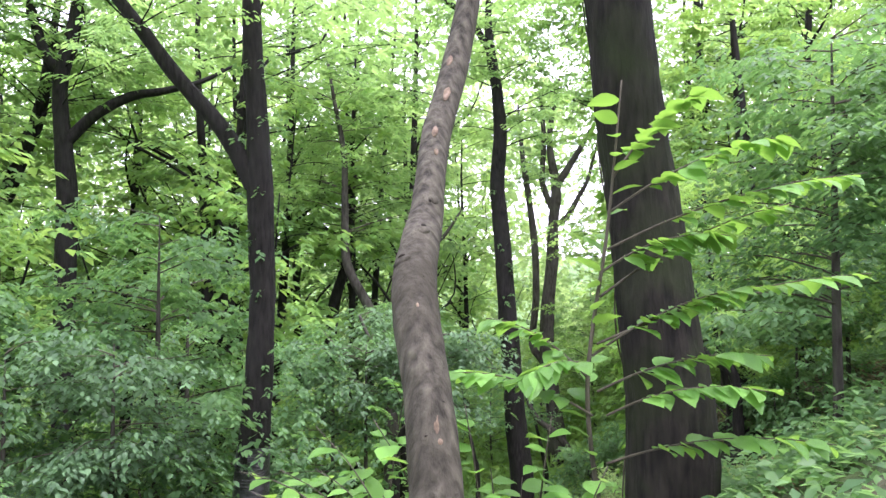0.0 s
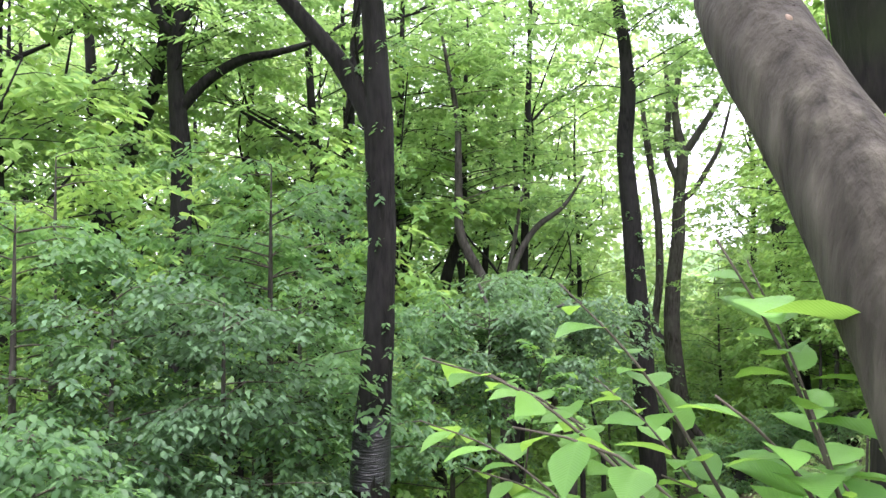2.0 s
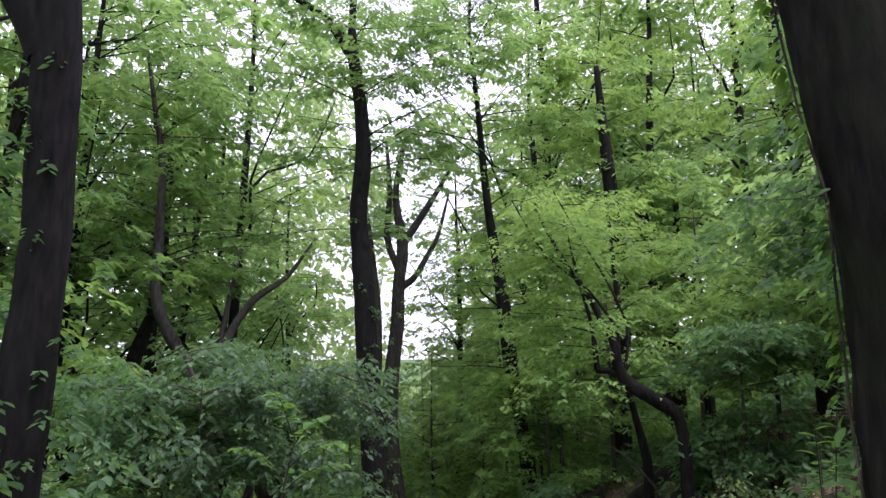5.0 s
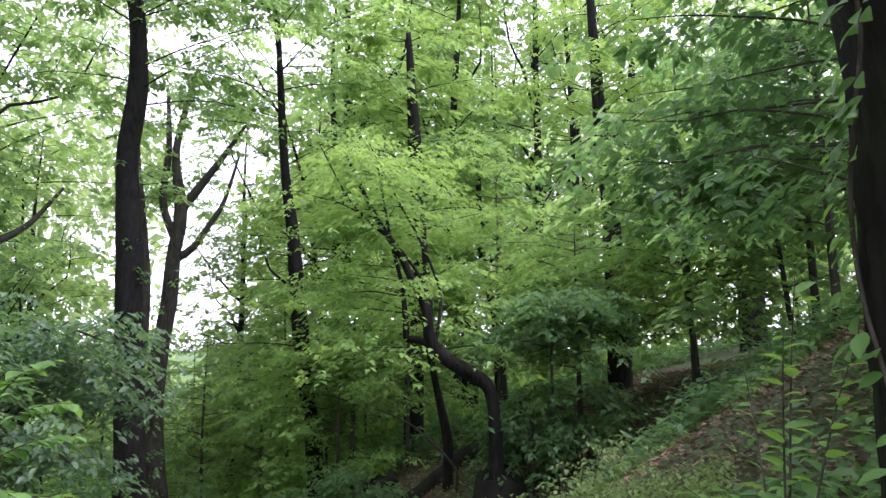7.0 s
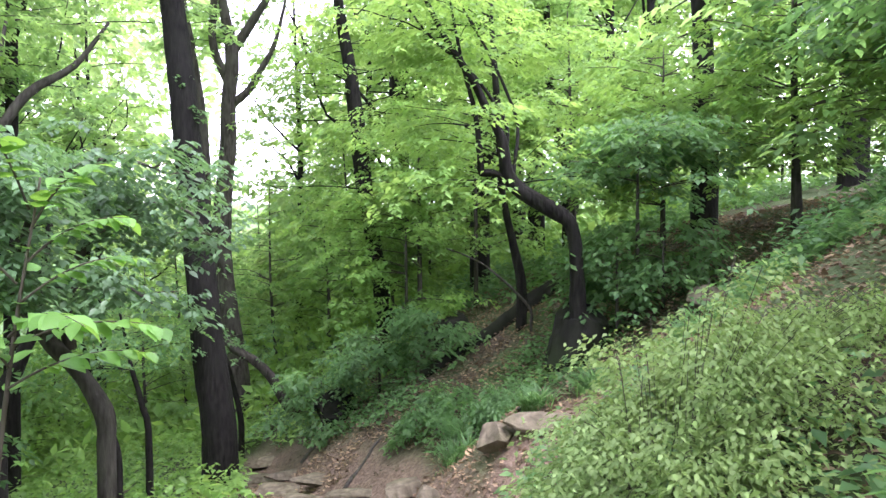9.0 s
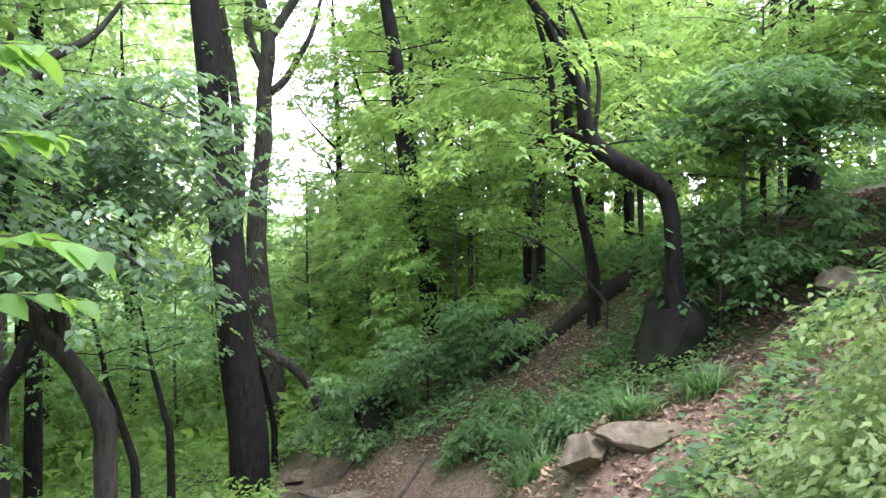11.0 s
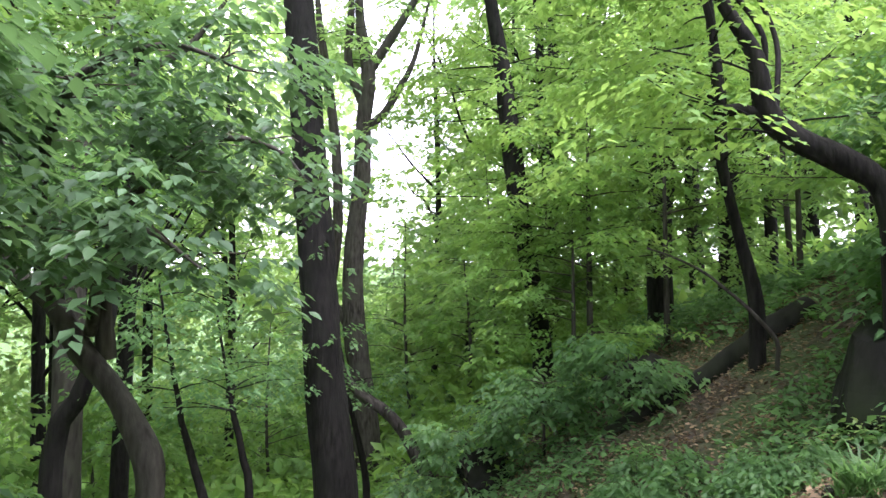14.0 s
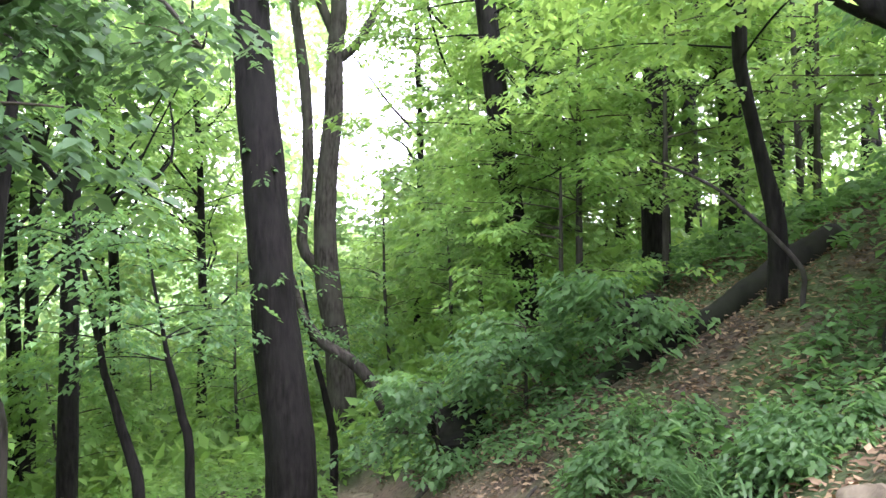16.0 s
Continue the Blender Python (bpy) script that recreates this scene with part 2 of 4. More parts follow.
def leaves(P, D, N, S, shape=LEAF4):
    """Leaves at P, pointing along D, facing N, S long."""
    T, F = shape
    D = unit(D)
    side = unit(np.cross(D, N))
    N = np.cross(side, D)
    V = P[:, None] + S[:, None, None] * (T[None, :, 0:1] * side[:, None] + T[None, :, 1:2] * D[:, None] + T[None, :, 2:3] * N[:, None])
    F = (np.arange(len(P))[:, None, None] * len(T) + F[None]).reshape(-1, F.shape[1])
    return V.reshape(-1, 3), F


def sprays(C, H, L, m, size, droop=0.25, width=0.45, rough_z=0.06, shape=LEAF4, tilt=0.12):
    """Flat sprays of leaves: from C along H (horizontal units), L long, with side twigs that carry the leaves in two ranks."""
    n, per = len(C), 6
    q = max(2, round(m * 0.74 / per))
    m = q * per
    j, k = np.arange(m) // per, np.arange(m) % per
    perp = np.stack([-H[:, 1], H[:, 0], np.zeros(n)], -1)
    sg = np.where(j % 2 == 0, 1.0, -1.0)[None] * np.where(rng.random((n, 1)) < 0.5, -1.0, 1.0)
    u = (0.08 + 0.9 * (j[None] + rng.random((n, q))[:, j]) / q)
    reach = width * (1.25 - u * 0.75) * L[:, None] * (0.75 + 0.5 * rng.random((n, q))[:, j])
    f = (k[None] + 0.4 + 0.5 * rng.random((n, m))) / per * reach
    open_ = 0.9 + 0.35 * rng.random((n, q))[:, j]
    along, lat = u * L[:, None] + f * np.cos(open_), sg * f * np.sin(open_)
    P = C[:, None] + H[:, None] * along[..., None] + perp[:, None] * lat[..., None]
    lean = rng.normal(0, 0.16, (n, 2))
    P[..., 2] += -droop * ((along / L[:, None]) ** 2 + (lat / L[:, None]) ** 2) * L[:, None] + lean[:, :1] * along + lean[:, 1:] * lat + rng.normal(0, 0.5, (n, m)) * rough_z
    turn = sg * open_ + np.where(k % 2 == 0, 0.75, -0.75)[None] * (0.6 + 0.6 * rng.random((n, m)))
    D = H[:, None] * np.cos(turn)[..., None] + perp[:, None] * np.sin(turn)[..., None]
    D[..., 2] -= 0.12 + droop * 0.7 + 0.3 * rng.random((n, m))
    N = rng.normal(0, tilt, (n, m, 3)) - H[:, None] * lean[:, :1, None] - perp[:, None] * lean[:, 1:, None]
    N[..., 2] += 1
    S = size * 1.16 * (0.65 + 0.6 * rng.random((n, m)))
    return leaves(P.reshape(-1, 3), D.reshape(-1, 3), N.reshape(-1, 3), S.ravel(), shape)


def flat_heading(a):
    return np.stack([np.cos(a), np.sin(a), np.zeros_like(a)], -1)


def boughs(spine, lo, hi, count, length, rise=0.35, per=9, m=34, size=0.1, droop=0.25, thin=0.013, spray_len=0.8, taper=0.5, sector=None, shape=None):
    """Side branches off a spine between heights lo and hi, and the sprays on them: (branch tubes, leaves)."""
    c = smooth_path(spine, 0.15)
    ok = c[(c[:, 2] >= lo) & (c[:, 2] <= hi)]
    if len(ok) == 0:
        ok = c[-1:]
    tubes, C, H = [], [], []
    for b in range(count):
        s = ok[int(rng.random() * len(ok))]
        k = (s[2] - lo) / max(hi - lo, 0.01)
        a = rng.random() * 2 * np.pi if sector is None else sector[0] + (rng.random() - 0.5) * sector[1]
        ln = length * (1 - taper * k) * (0.6 + 0.6 * rng.random())
        h = np.array([math.cos(a), math.sin(a), 0])
        bend = np.array([-h[1], h[0], 0]) * rng.normal(0, 0.18)
        t = np.linspace(0, 1, 5)[:, None]
        r = rise * (0.5 + rng.random())
        p = s[:3] + (h * t + bend * t ** 2) * ln + np.array([0, 0, 1]) * ln * (r * t - 0.55 * r * t ** 2) + rng.normal(0, 0.02, (5, 3)) * ln * t
        rad = np.linspace(min(thin * (0.6 + ln * 0.3), s[3] * 0.7 + 0.004), 0.004, 5)[:, None]
        tubes.append(tube(np.hstack([p, rad]), 4, ln / 5, 0))
        for q in range(per):
            f = 0.15 + 0.85 * (q + rng.random()) / per
            i = min(int(f * 4), 3)
            C.append(p[i] + (p[i + 1] - p[i]) * (f * 4 - i) + rng.normal(0, 0.12, 3))
            H.append(a + (-1) ** q * (0.35 + 0.6 * rng.random()) * (1.1 - 0.8 * f))
    C, H = np.array(C), flat_heading(np.array(H))
    L = spray_len * (0.6 + 0.7 * rng.random(len(C)))
    return joined(tubes), sprays(C, H, L, m, size, droop, shape=LEAF4 if shape is None else shape)


def on_ground(x, y, sink=0.12):
    return float(ground_z(x, y)) - sink


def rooted(pts, flare=1.25):
    """Turns a top-down trunk path into one that rises from the ground, flared at the root."""
    p = [tuple(q) for q in pts][::-1]
    x, y, z, r = p[0]
    g = on_ground(x, y)
    if z - g > 0.3:
        p = [(x, y, g, r * flare), (x, y, g + 0.25, r * 1.06)] + [q for q in p if q[2] > g + 0.45]
    return p


def tree(name, label, trunk, limbs=(), crowns=(), bark=None, leaf=None, sides=14, step=0.2, knobs=0.04, furrow=0.0, category="tree", group="", shape=None):
    """A tree from its trunk path (root first), limbs and crown specifications."""
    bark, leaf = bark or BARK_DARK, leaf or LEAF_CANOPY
    top = tagged(new(name), label, category, group)
    o = np.array([trunk[0][0], trunk[0][1], trunk[0][2]])
    top.location = o

    def here(geo):
        return geo[0] - o, geo[1]
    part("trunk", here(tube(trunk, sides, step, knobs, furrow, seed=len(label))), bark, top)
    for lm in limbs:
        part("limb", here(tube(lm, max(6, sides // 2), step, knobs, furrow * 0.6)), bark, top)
    for spec in crowns:
        spine = spec.pop("spine", trunk)
        lf = spec.pop("leaf", leaf)
        wood, green = boughs(spine, **spec)
        tagged(part("branch", here(wood), BARK_TWIG if bark is not BARK_DARK else bark, top), kind="stuff")
        tagged(part("crown", here(green), lf, top, smooth=False), kind="stuff")
    return top

# ---- ground: one sheet to the horizon ----


def axis(lo, hi, fine, far):
    a = [lo]
    while a[-1] < hi:
        a.append(a[-1] + fine)
    s = fine
    while a[-1] < far:
        s *= 1.13
        a.append(a[-1] + s)
    s = fine
    b = [lo]
    while b[-1] > -far:
        s *= 1.13
        b.append(b[-1] - s)
    return np.array(b[:0:-1] + a)


gx, gy = axis(-3, 11, 0.13, 900), axis(0, 24, 0.13, 900)
GX, GY = np.meshgrid(gx, gy)
GV = np.stack([GX, GY, ground_z(GX, GY)], -1).reshape(-1, 3)
gi = (np.arange(len(gy) - 1)[:, None] * len(gx) + np.arange(len(gx) - 1)).ravel()
SOIL, sn, sl, sp = shader("woodland soil")
co = noise_node(sn, sl, 0.9, 5)
fine_n = noise_node(sn, sl, 14.0, 8)
soil = ramp(sn, [(0.3, (0.03, 0.021, 0.014)), (0.55, (0.06, 0.042, 0.028)), (0.75, (0.10, 0.072, 0.05))])
sl.new(fine_n.outputs[0], soil.inputs[0])
green = ramp(sn, [(0.3, (0.03, 0.05, 0.015)), (0.7, (0.06, 0.09, 0.025))])
sl.new(fine_n.outputs[0], green.inputs[0])
trod = ramp(sn, [(0.3, (0.085, 0.057, 0.038)), (0.7, (0.18, 0.13, 0.09))])
sl.new(fine_n.outputs[0], trod.inputs[0])
wood_attr = sn.new("ShaderNodeAttribute")
wood_attr.attribute_name = "wooded"
m3 = sn.new("ShaderNodeMix")
m3.data_type = "RGBA"
m3.inputs[7].default_value = (0.06, 0.125, 0.025, 1)
attr = sn.new("ShaderNodeAttribute")
attr.attribute_name = "trodden"
cover = ramp(sn, [(0.36, (0, 0, 0)), (0.5, (1, 1, 1))])
sl.new(co.outputs[0], cover.inputs[0])
m1, m2 = sn.new("ShaderNodeMix"), sn.new("ShaderNodeMix")
m1.data_type = m2.data_type = "RGBA"
sl.new(cover.outputs[0], m1.inputs[0])
sl.new(soil.outputs[0], m1.inputs[6])
sl.new(green.outputs[0], m1.inputs[7])
sl.new(attr.outputs["Fac"], m2.inputs[0])
sl.new(m1.outputs[2], m2.inputs[6])
sl.new(trod.outputs[0], m2.inputs[7])
sl.new(m2.outputs[2], m3.inputs[6])
sl.new(wood_attr.outputs["Fac"], m3.inputs[0])
sl.new(m3.outputs[2], sp.inputs["Base Color"])
sp.inputs["Roughness"].default_value = 0.95
sb = sn.new("ShaderNodeBump")
sb.inputs["Strength"].default_value, sb.inputs["Distance"].default_value = 0.9, 0.05
sl.new(fine_n.outputs[0], sb.inputs["Height"])
sl.new(sb.outputs[0], sp.inputs["Normal"])


def trodden(x, y):
    """How far the earth is worn bare: the trail and the bare terrace beside it."""
    side = np.abs(x - trail_x(y)) + 0.25 * rough(x * 2, y * 2)
    worn = np.clip((np.interp(y, (10, 12, 15, 18, 24), (1.2, 1.5, 1.3, 0.95, 0.5)) - side) / 0.4, 0, 1) * np.clip((25 - y) / 3, 0, 1)
    spot = np.hypot((x - 4.0) / 1.5, (y - 12.3) / 0.6) + 0.2 * rough(x * 2, y * 2)
    spot2 = np.hypot((x - 3.1) / 0.9, (y - 14.6) / 1.8) + 0.2 * rough(x * 2, y * 2)
    return np.maximum(worn, np.clip((1.15 - np.minimum(spot, spot2)) / 0.35, 0, 1))


gme = fill(bpy.data.meshes.new("ground"), GV, np.stack([gi, gi + 1, gi + 1 + len(gx), gi + len(gx)], -1))
at_ = gme.attributes.new("trodden", "FLOAT", "POINT")
at_.data.foreach_set("value", trodden(GV[:, 0], GV[:, 1]).astype(np.float32))
at_ = gme.attributes.new("wooded", "FLOAT", "POINT")
at_.data.foreach_set("value", np.clip((np.hypot(GV[:, 0], GV[:, 1] - 8) - 24) / 14, 0, 1).astype(np.float32))
tagged(part("ground", gme, SOIL), "brown woodland soil hillside with a worn dirt trail", "ground", kind="structure")

# ---- tall trees along the trail ----
A = rooted([(-2.85, 9.86, 8.5, 0.09), (-2.78, 9.87, 6.2, 0.12), (-2.74, 9.88, 4.86, 0.137), (-2.66, 9.89, 3.7, 0.159), (-2.63, 9.89, 2.97, 0.187), (-2.6, 9.9, 2.25, 0.18), (-2.57, 9.9, 1.24, 0.179), (-2.6, 9.9, 0.39, 0.193), (-2.64, 9.89, -0.47, 0.207), (-2.69, 9.89, -1.32, 0.235)])
A_LIMB = [(-2.70, 9.88, 2.85, 0.14), (-2.87, 9.86, 3.19, 0.13), (-3.12, 9.82, 3.62, 0.123), (-3.55, 9.76, 4.13, 0.116), (-3.88, 9.71, 4.53, 0.108), (-4.28, 9.65, 5.08, 0.094), (-5.2, 9.6, 6.3, 0.06), (-6.0, 9.5, 7.6, 0.03)]
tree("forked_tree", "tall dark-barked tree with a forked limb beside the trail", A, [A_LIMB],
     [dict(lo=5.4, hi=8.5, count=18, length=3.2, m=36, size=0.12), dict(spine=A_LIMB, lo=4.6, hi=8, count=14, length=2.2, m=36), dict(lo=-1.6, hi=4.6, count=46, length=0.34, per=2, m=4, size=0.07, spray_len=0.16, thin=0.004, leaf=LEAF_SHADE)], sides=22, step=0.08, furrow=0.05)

FILM, fn, fl, fp = shader("dark plastic film")
fp.inputs["Base Color"].default_value = (0.03, 0.03, 0.032, 1)
fp.inputs["Roughness"].default_value = 0.28
fw = noise_node(fn, fl, 9.0, 4, (0.6, 0.6, 5.0))
fbump = fn.new("ShaderNodeBump")
fbump.inputs["Strength"].default_value, fbump.inputs["Distance"].default_value = 1.0, 0.05
fl.new(fw.outputs[0], fbump.inputs["Height"])
fl.new(fbump.outputs[0], fp.inputs["Normal"])
forked = bpy.data.objects["forked_tree"]
wv, wf = tube([(-2.71, 9.885, -1.75, 0.252), (-2.70, 9.885, -1.45, 0.247), (-2.685, 9.885, -1.1, 0.239), (-2.667, 9.885, -0.82, 0.228)], 36, 0.02, 0.03)
part("trunk_wrap", (wv - np.array(forked.location), wf), FILM, forked, "wrinkled dark plastic film wrapped round the trunk")

E_TRUNK = rooted([(1.54, 20.33, 11.2, 0.06), (1.39, 20.37, 10.2, 0.085), (1.35, 20.4, 9.2, 0.1), (1.4, 20.4, 8.3, 0.14), (1.6, 20.32, 6.9, 0.17), (1.68, 20.3, 5.6, 0.2), (1.6, 20.38, 4.3, 0.213), (1.67, 20.35, 3.28, 0.235), (1.76, 20.3, 2.23, 0.246), (1.86, 20.26, 0.63, 0.269), (1.98, 20.2, -0.89, 0.281), (2.09, 20.15, -2.62, 0.304), (2.26, 20.07, -4.26, 0.338)])
tree("slender_tree", "tall straight dark-barked tree beside the dirt trail", E_TRUNK, [[(1.4, 20.4, 8.2, 0.12), (0.88, 20.52, 9.09, 0.102), (0.45, 20.65, 9.56, 0.088), (-0.41, 20.9, 10.2, 0.073), (-1.5, 21, 11.2, 0.03)]],
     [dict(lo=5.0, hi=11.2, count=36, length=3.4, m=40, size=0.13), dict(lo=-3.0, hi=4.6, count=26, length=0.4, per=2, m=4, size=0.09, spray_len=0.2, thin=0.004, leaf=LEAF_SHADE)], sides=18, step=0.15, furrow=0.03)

D_TRUNK = rooted([(5.0, 29.69, 10.0, 0.09), (4.6, 29.8, 7.4, 0.13), (4.86, 29.72, 5.26, 0.218), (4.73, 29.77, 3.7, 0.234), (4.69, 29.78, 2.15, 0.265), (4.53, 29.84, 0.59, 0.281), (4.45, 29.87, -0.97, 0.312), (4.51, 29.84, -2.53, 0.343), (4.72, 29.77, -4.09, 0.343), (4.85, 29.72, -5.65, 0.406)])
tree("twin_stemmed_tree", "tall grey-brown tree with two stems at the trail's end", D_TRUNK,
     [[(4.55, 29.82, -2.6, 0.2), (4.22, 29.95, -2.06, 0.172), (3.85, 30.07, -1.43, 0.156), (4.02, 30.02, 0.59, 0.156), (3.96, 30.04, 2.93, 0.156), (3.68, 30.14, 5.27, 0.14), (3.47, 30.21, 6.82, 0.109), (3.3, 30.3, 9, 0.05)],
      [(4.73, 29.77, 3.55, 0.156), (5.29, 29.57, 4.01, 0.125), (5.73, 29.41, 4.78, 0.109), (6.18, 29.25, 5.72, 0.078), (6.6, 29.1, 7.5, 0.04)],
      [(4.7, 29.8, 4.4, 0.15), (4.3, 29.9, 5.6, 0.132), (4.37, 29.88, 7.43, 0.111), (4.2, 29.8, 9.5, 0.06)],
      [(4.86, 29.73, 5.3, 0.17), (5.34, 29.59, 6.06, 0.154), (6.08, 29.37, 7.31, 0.111), (6.8, 29.2, 8.6, 0.05)]],
     [dict(lo=5.0, hi=10, count=24, length=3.4, m=34, size=0.16)], bark=BARK_PALE, sides=14)

F_TRUNK = rooted([(5.4, 22.4, 13.0, 0.03), (5.2, 22.377, 10.8, 0.05), (5.401, 22.259, 7.973, 0.083), (5.602, 22.094, 5.047, 0.118), (5.802, 21.952, 3.501, 0.152), (5.956, 21.846, 1.955, 0.197), (6.109, 21.752, 0.327, 0.196), (6.262, 21.646, -0.818, 0.183), (6.451, 21.516, -2.411, 0.205)])
tree("bank_tree", "slim dark tree rising from the leafy bank", F_TRUNK, [],
     [dict(lo=-2.2, hi=6.5, count=30, length=2.6, m=38, rise=0.2, taper=0.1, size=0.12, leaf=LEAF_FRESH), dict(lo=6.5, hi=12, count=44, length=3.4, m=38, rise=0.35, taper=0.2, size=0.14)], sides=12)

T1 = rooted([(10.2, 15.7, 9, 0.08), (10.44, 15.68, 4.59, 0.164), (10.54, 15.63, 3.57, 0.186), (10.57, 15.62, 2.04, 0.207), (10.6, 15.6, 1.01, 0.249)])
tree("bank_tree", "dark straight tree on top of the bank", T1, [], [dict(lo=3.6, hi=9, count=36, length=3.0, m=40, size=0.12, leaf=LEAF_FRESH)], sides=14)
T2 = rooted([(9.4, 22.3, 10, 0.08), (9.65, 22.23, 6.07, 0.22), (9.7, 22.2, 5.23, 0.233), (9.81, 22.13, 3.28, 0.231), (9.77, 22.15, 1.63, 0.257), (9.66, 22.23, -0.13, 0.269)])
tree("bank_tree", "thick dark tree behind the bank", T2, [], [dict(lo=2, hi=10, count=44, length=3.6, m=40, size=0.14, leaf=LEAF_FRESH)], sides=14)
T3 = rooted([(11.0, 23.0, 7, 0.12), (11.3, 22.8, 4.0, 0.2), (11.4, 22.75, 3.0, 0.22), (11.65, 22.6, 1.9, 0.25), (11.8, 22.55, 1.2, 0.25)])
tree("bank_tree", "crooked dark tree behind the bank", T3, [], [dict(lo=3, hi=7, count=30, length=2.8, m=38, size=0.13)], sides=12)
T4 = rooted([(11.8, 22.1, 7, 0.06), (11.92, 22.03, 3.36, 0.122), (12.09, 21.96, 2.4, 0.122), (12.27, 21.9, 1.55, 0.122), (12.36, 21.86, 0.33, 0.135)])
tree("bank_tree", "thin dark tree behind the bank", T4, [], [dict(lo=3, hi=7, count=14, length=2.4, m=34, size=0.12)], sides=10)
T5 = rooted([(6.209, 16.567, 4.085, 0.028), (6.394, 16.447, 0.811, 0.078), (6.394, 16.447, 0.32, 0.068), (6.523, 16.354, -0.493, 0.068), (6.68, 16.252, -1.372, 0.096)])
tree("bank_tree", "dark leaning tree on the bank's edge", T5, [], [dict(lo=0.2, hi=4.5, count=26, length=2.6, m=38, leaf=LEAF_FRESH)], sides=10)
T6 = rooted([(14.3, 15.1, 10, 0.1), (14.5, 15.0, 6, 0.24), (14.5, 15.0, 3.4, 0.28), (14.55, 15, 2.2, 0.3)])
tree("bank_tree", "stout dark tree high on the bank", T6, [], [dict(lo=5, hi=10, count=20, length=3.0, m=36, size=0.12, leaf=LEAF_FRESH)], sides=14)

BENT = [(5.82, 13.7, on_ground(5.82, 13.7), 0.136), (5.78, 13.73, -0.87, 0.1), (5.76, 13.74, -0.58, 0.095), (5.69, 13.79, -0.31, 0.105), (5.47, 13.94, -0.13, 0.114), (5.18, 14.14, 0.08, 0.105), (5.01, 14.26, 0.33, 0.096), (4.94, 14.3, 0.81, 0.072), (4.77, 14.42, 1.24, 0.062), (4.6, 14.54, 1.67, 0.054), (4.3, 14.74, 2.23, 0.039), (3.9, 15.0, 3.2, 0.024)]
BENT2 = [(5.05, 14.23, 0.25, 0.052), (4.83, 14.38, 0.36, 0.056), (4.71, 14.46, 0.36, 0.053), (4.7, 14.47, 0.51, 0.045), (4.64, 14.51, 1.18, 0.034), (4.5, 14.61, 1.86, 0.027), (4.3, 14.7, 3, 0.012)]
BENT3 = [(4.97, 14.28, 0.5, 0.028), (5, 14.26, 0.97, 0.026), (4.8, 14.4, 1.42, 0.024), (4.54, 14.58, 1.82, 0.022), (4.21, 14.8, 2.15, 0.019), (3.91, 15, 2.59, 0.016), (3.55, 15.25, 3.4, 0.01)]
BENT4 = [(5.08, 14.22, 0.35, 0.028), (5.28, 14.4, 1.01, 0.024), (5.18, 14.52, 1.51, 0.022), (4.97, 14.65, 2.05, 0.02), (4.7, 14.83, 2.63, 0.017), (4.3, 15.1, 3.6, 0.01)]
# The crook lies in shade; the near-black bark colour carries it.
tree("crooked_tree", "crooked tree with bent trunk and fanning limbs on the bank", BENT, [BENT2, BENT3, BENT4],
     [dict(lo=-0.2, hi=3.2, count=9, length=1.5, m=36, leaf=LEAF_FRESH, rise=0.2, size=0.1), dict(spine=BENT2, lo=0.9, hi=3, count=8, length=1.5, m=36, leaf=LEAF_FRESH, rise=0.2, size=0.09)] +
     [dict(spine=b, lo=2.2, hi=3.6, count=6, length=1.5, m=36, leaf=LEAF_FRESH, rise=0.3, size=0.09) for b in (BENT3, BENT4)], bark=BARK_DARK, sides=14, step=0.08, knobs=0.09)

L_TRUNK = rooted([(-1.909, 15.893, 0.637, 0.032), (-1.363, 15.659, -0.533, 0.058), (-0.957, 15.519, -1.134, 0.071), (-0.731, 15.441, -1.313, 0.084), (-0.505, 15.363, -1.688, 0.097), (-0.318, 15.293, -1.922, 0.09), (-0.17, 15.238, -2.156, 0.09), (-0.021, 15.184, -2.468, 0.112), (0.01, 15.176, -2.71, 0.097), (-0.006, 15.176, -3.029, 0.103)])
L_BOUGH = [(-0.35, 15.4, -1.75, 0.075), (-0.35, 15.3, -1.1, 0.06), (-0.1, 15.1, -0.45, 0.045), (0.4, 14.95, -0.1, 0.03), (0.85, 14.85, -0.15, 0.02), (1.15, 14.85, -0.45, 0.008)]
L_BOUGH2 = [(-0.7, 15.45, -1.3, 0.07), (-0.75, 15.0, -0.5, 0.05), (-0.45, 14.5, 0.15, 0.035), (0.1, 14.2, 0.35, 0.02), (0.6, 14.1, 0.2, 0.008)]
L_BOUGH3 = [(-0.45, 15.35, -1.55, 0.05), (-0.3, 14.8, -1.0, 0.035), (0.0, 14.2, -0.85, 0.022), (0.35, 13.7, -1.1, 0.008)]
tree("crooked_tree", "grey-brown crooked tree below the trail with a swollen knot", L_TRUNK, [L_BOUGH, L_BOUGH2, L_BOUGH3],
     [dict(lo=0.0, hi=1.4, count=6, length=1.2, m=30, leaf=LEAF_BLUE, size=0.11, shape=LEAF6)] +
     [dict(spine=b, lo=lo, hi=0.6, count=c, length=0.55, per=6, m=22, leaf=LEAF_BLUE, size=0.085, droop=0.35, spray_len=0.55, shape=LEAF6) for b, lo, c in ((L_BOUGH, -0.5, 16), (L_BOUGH2, -0.4, 15), (L_BOUGH3, -1.15, 9))],
     bark=BARK_PALE, sides=14, step=0.08, knobs=0.1)
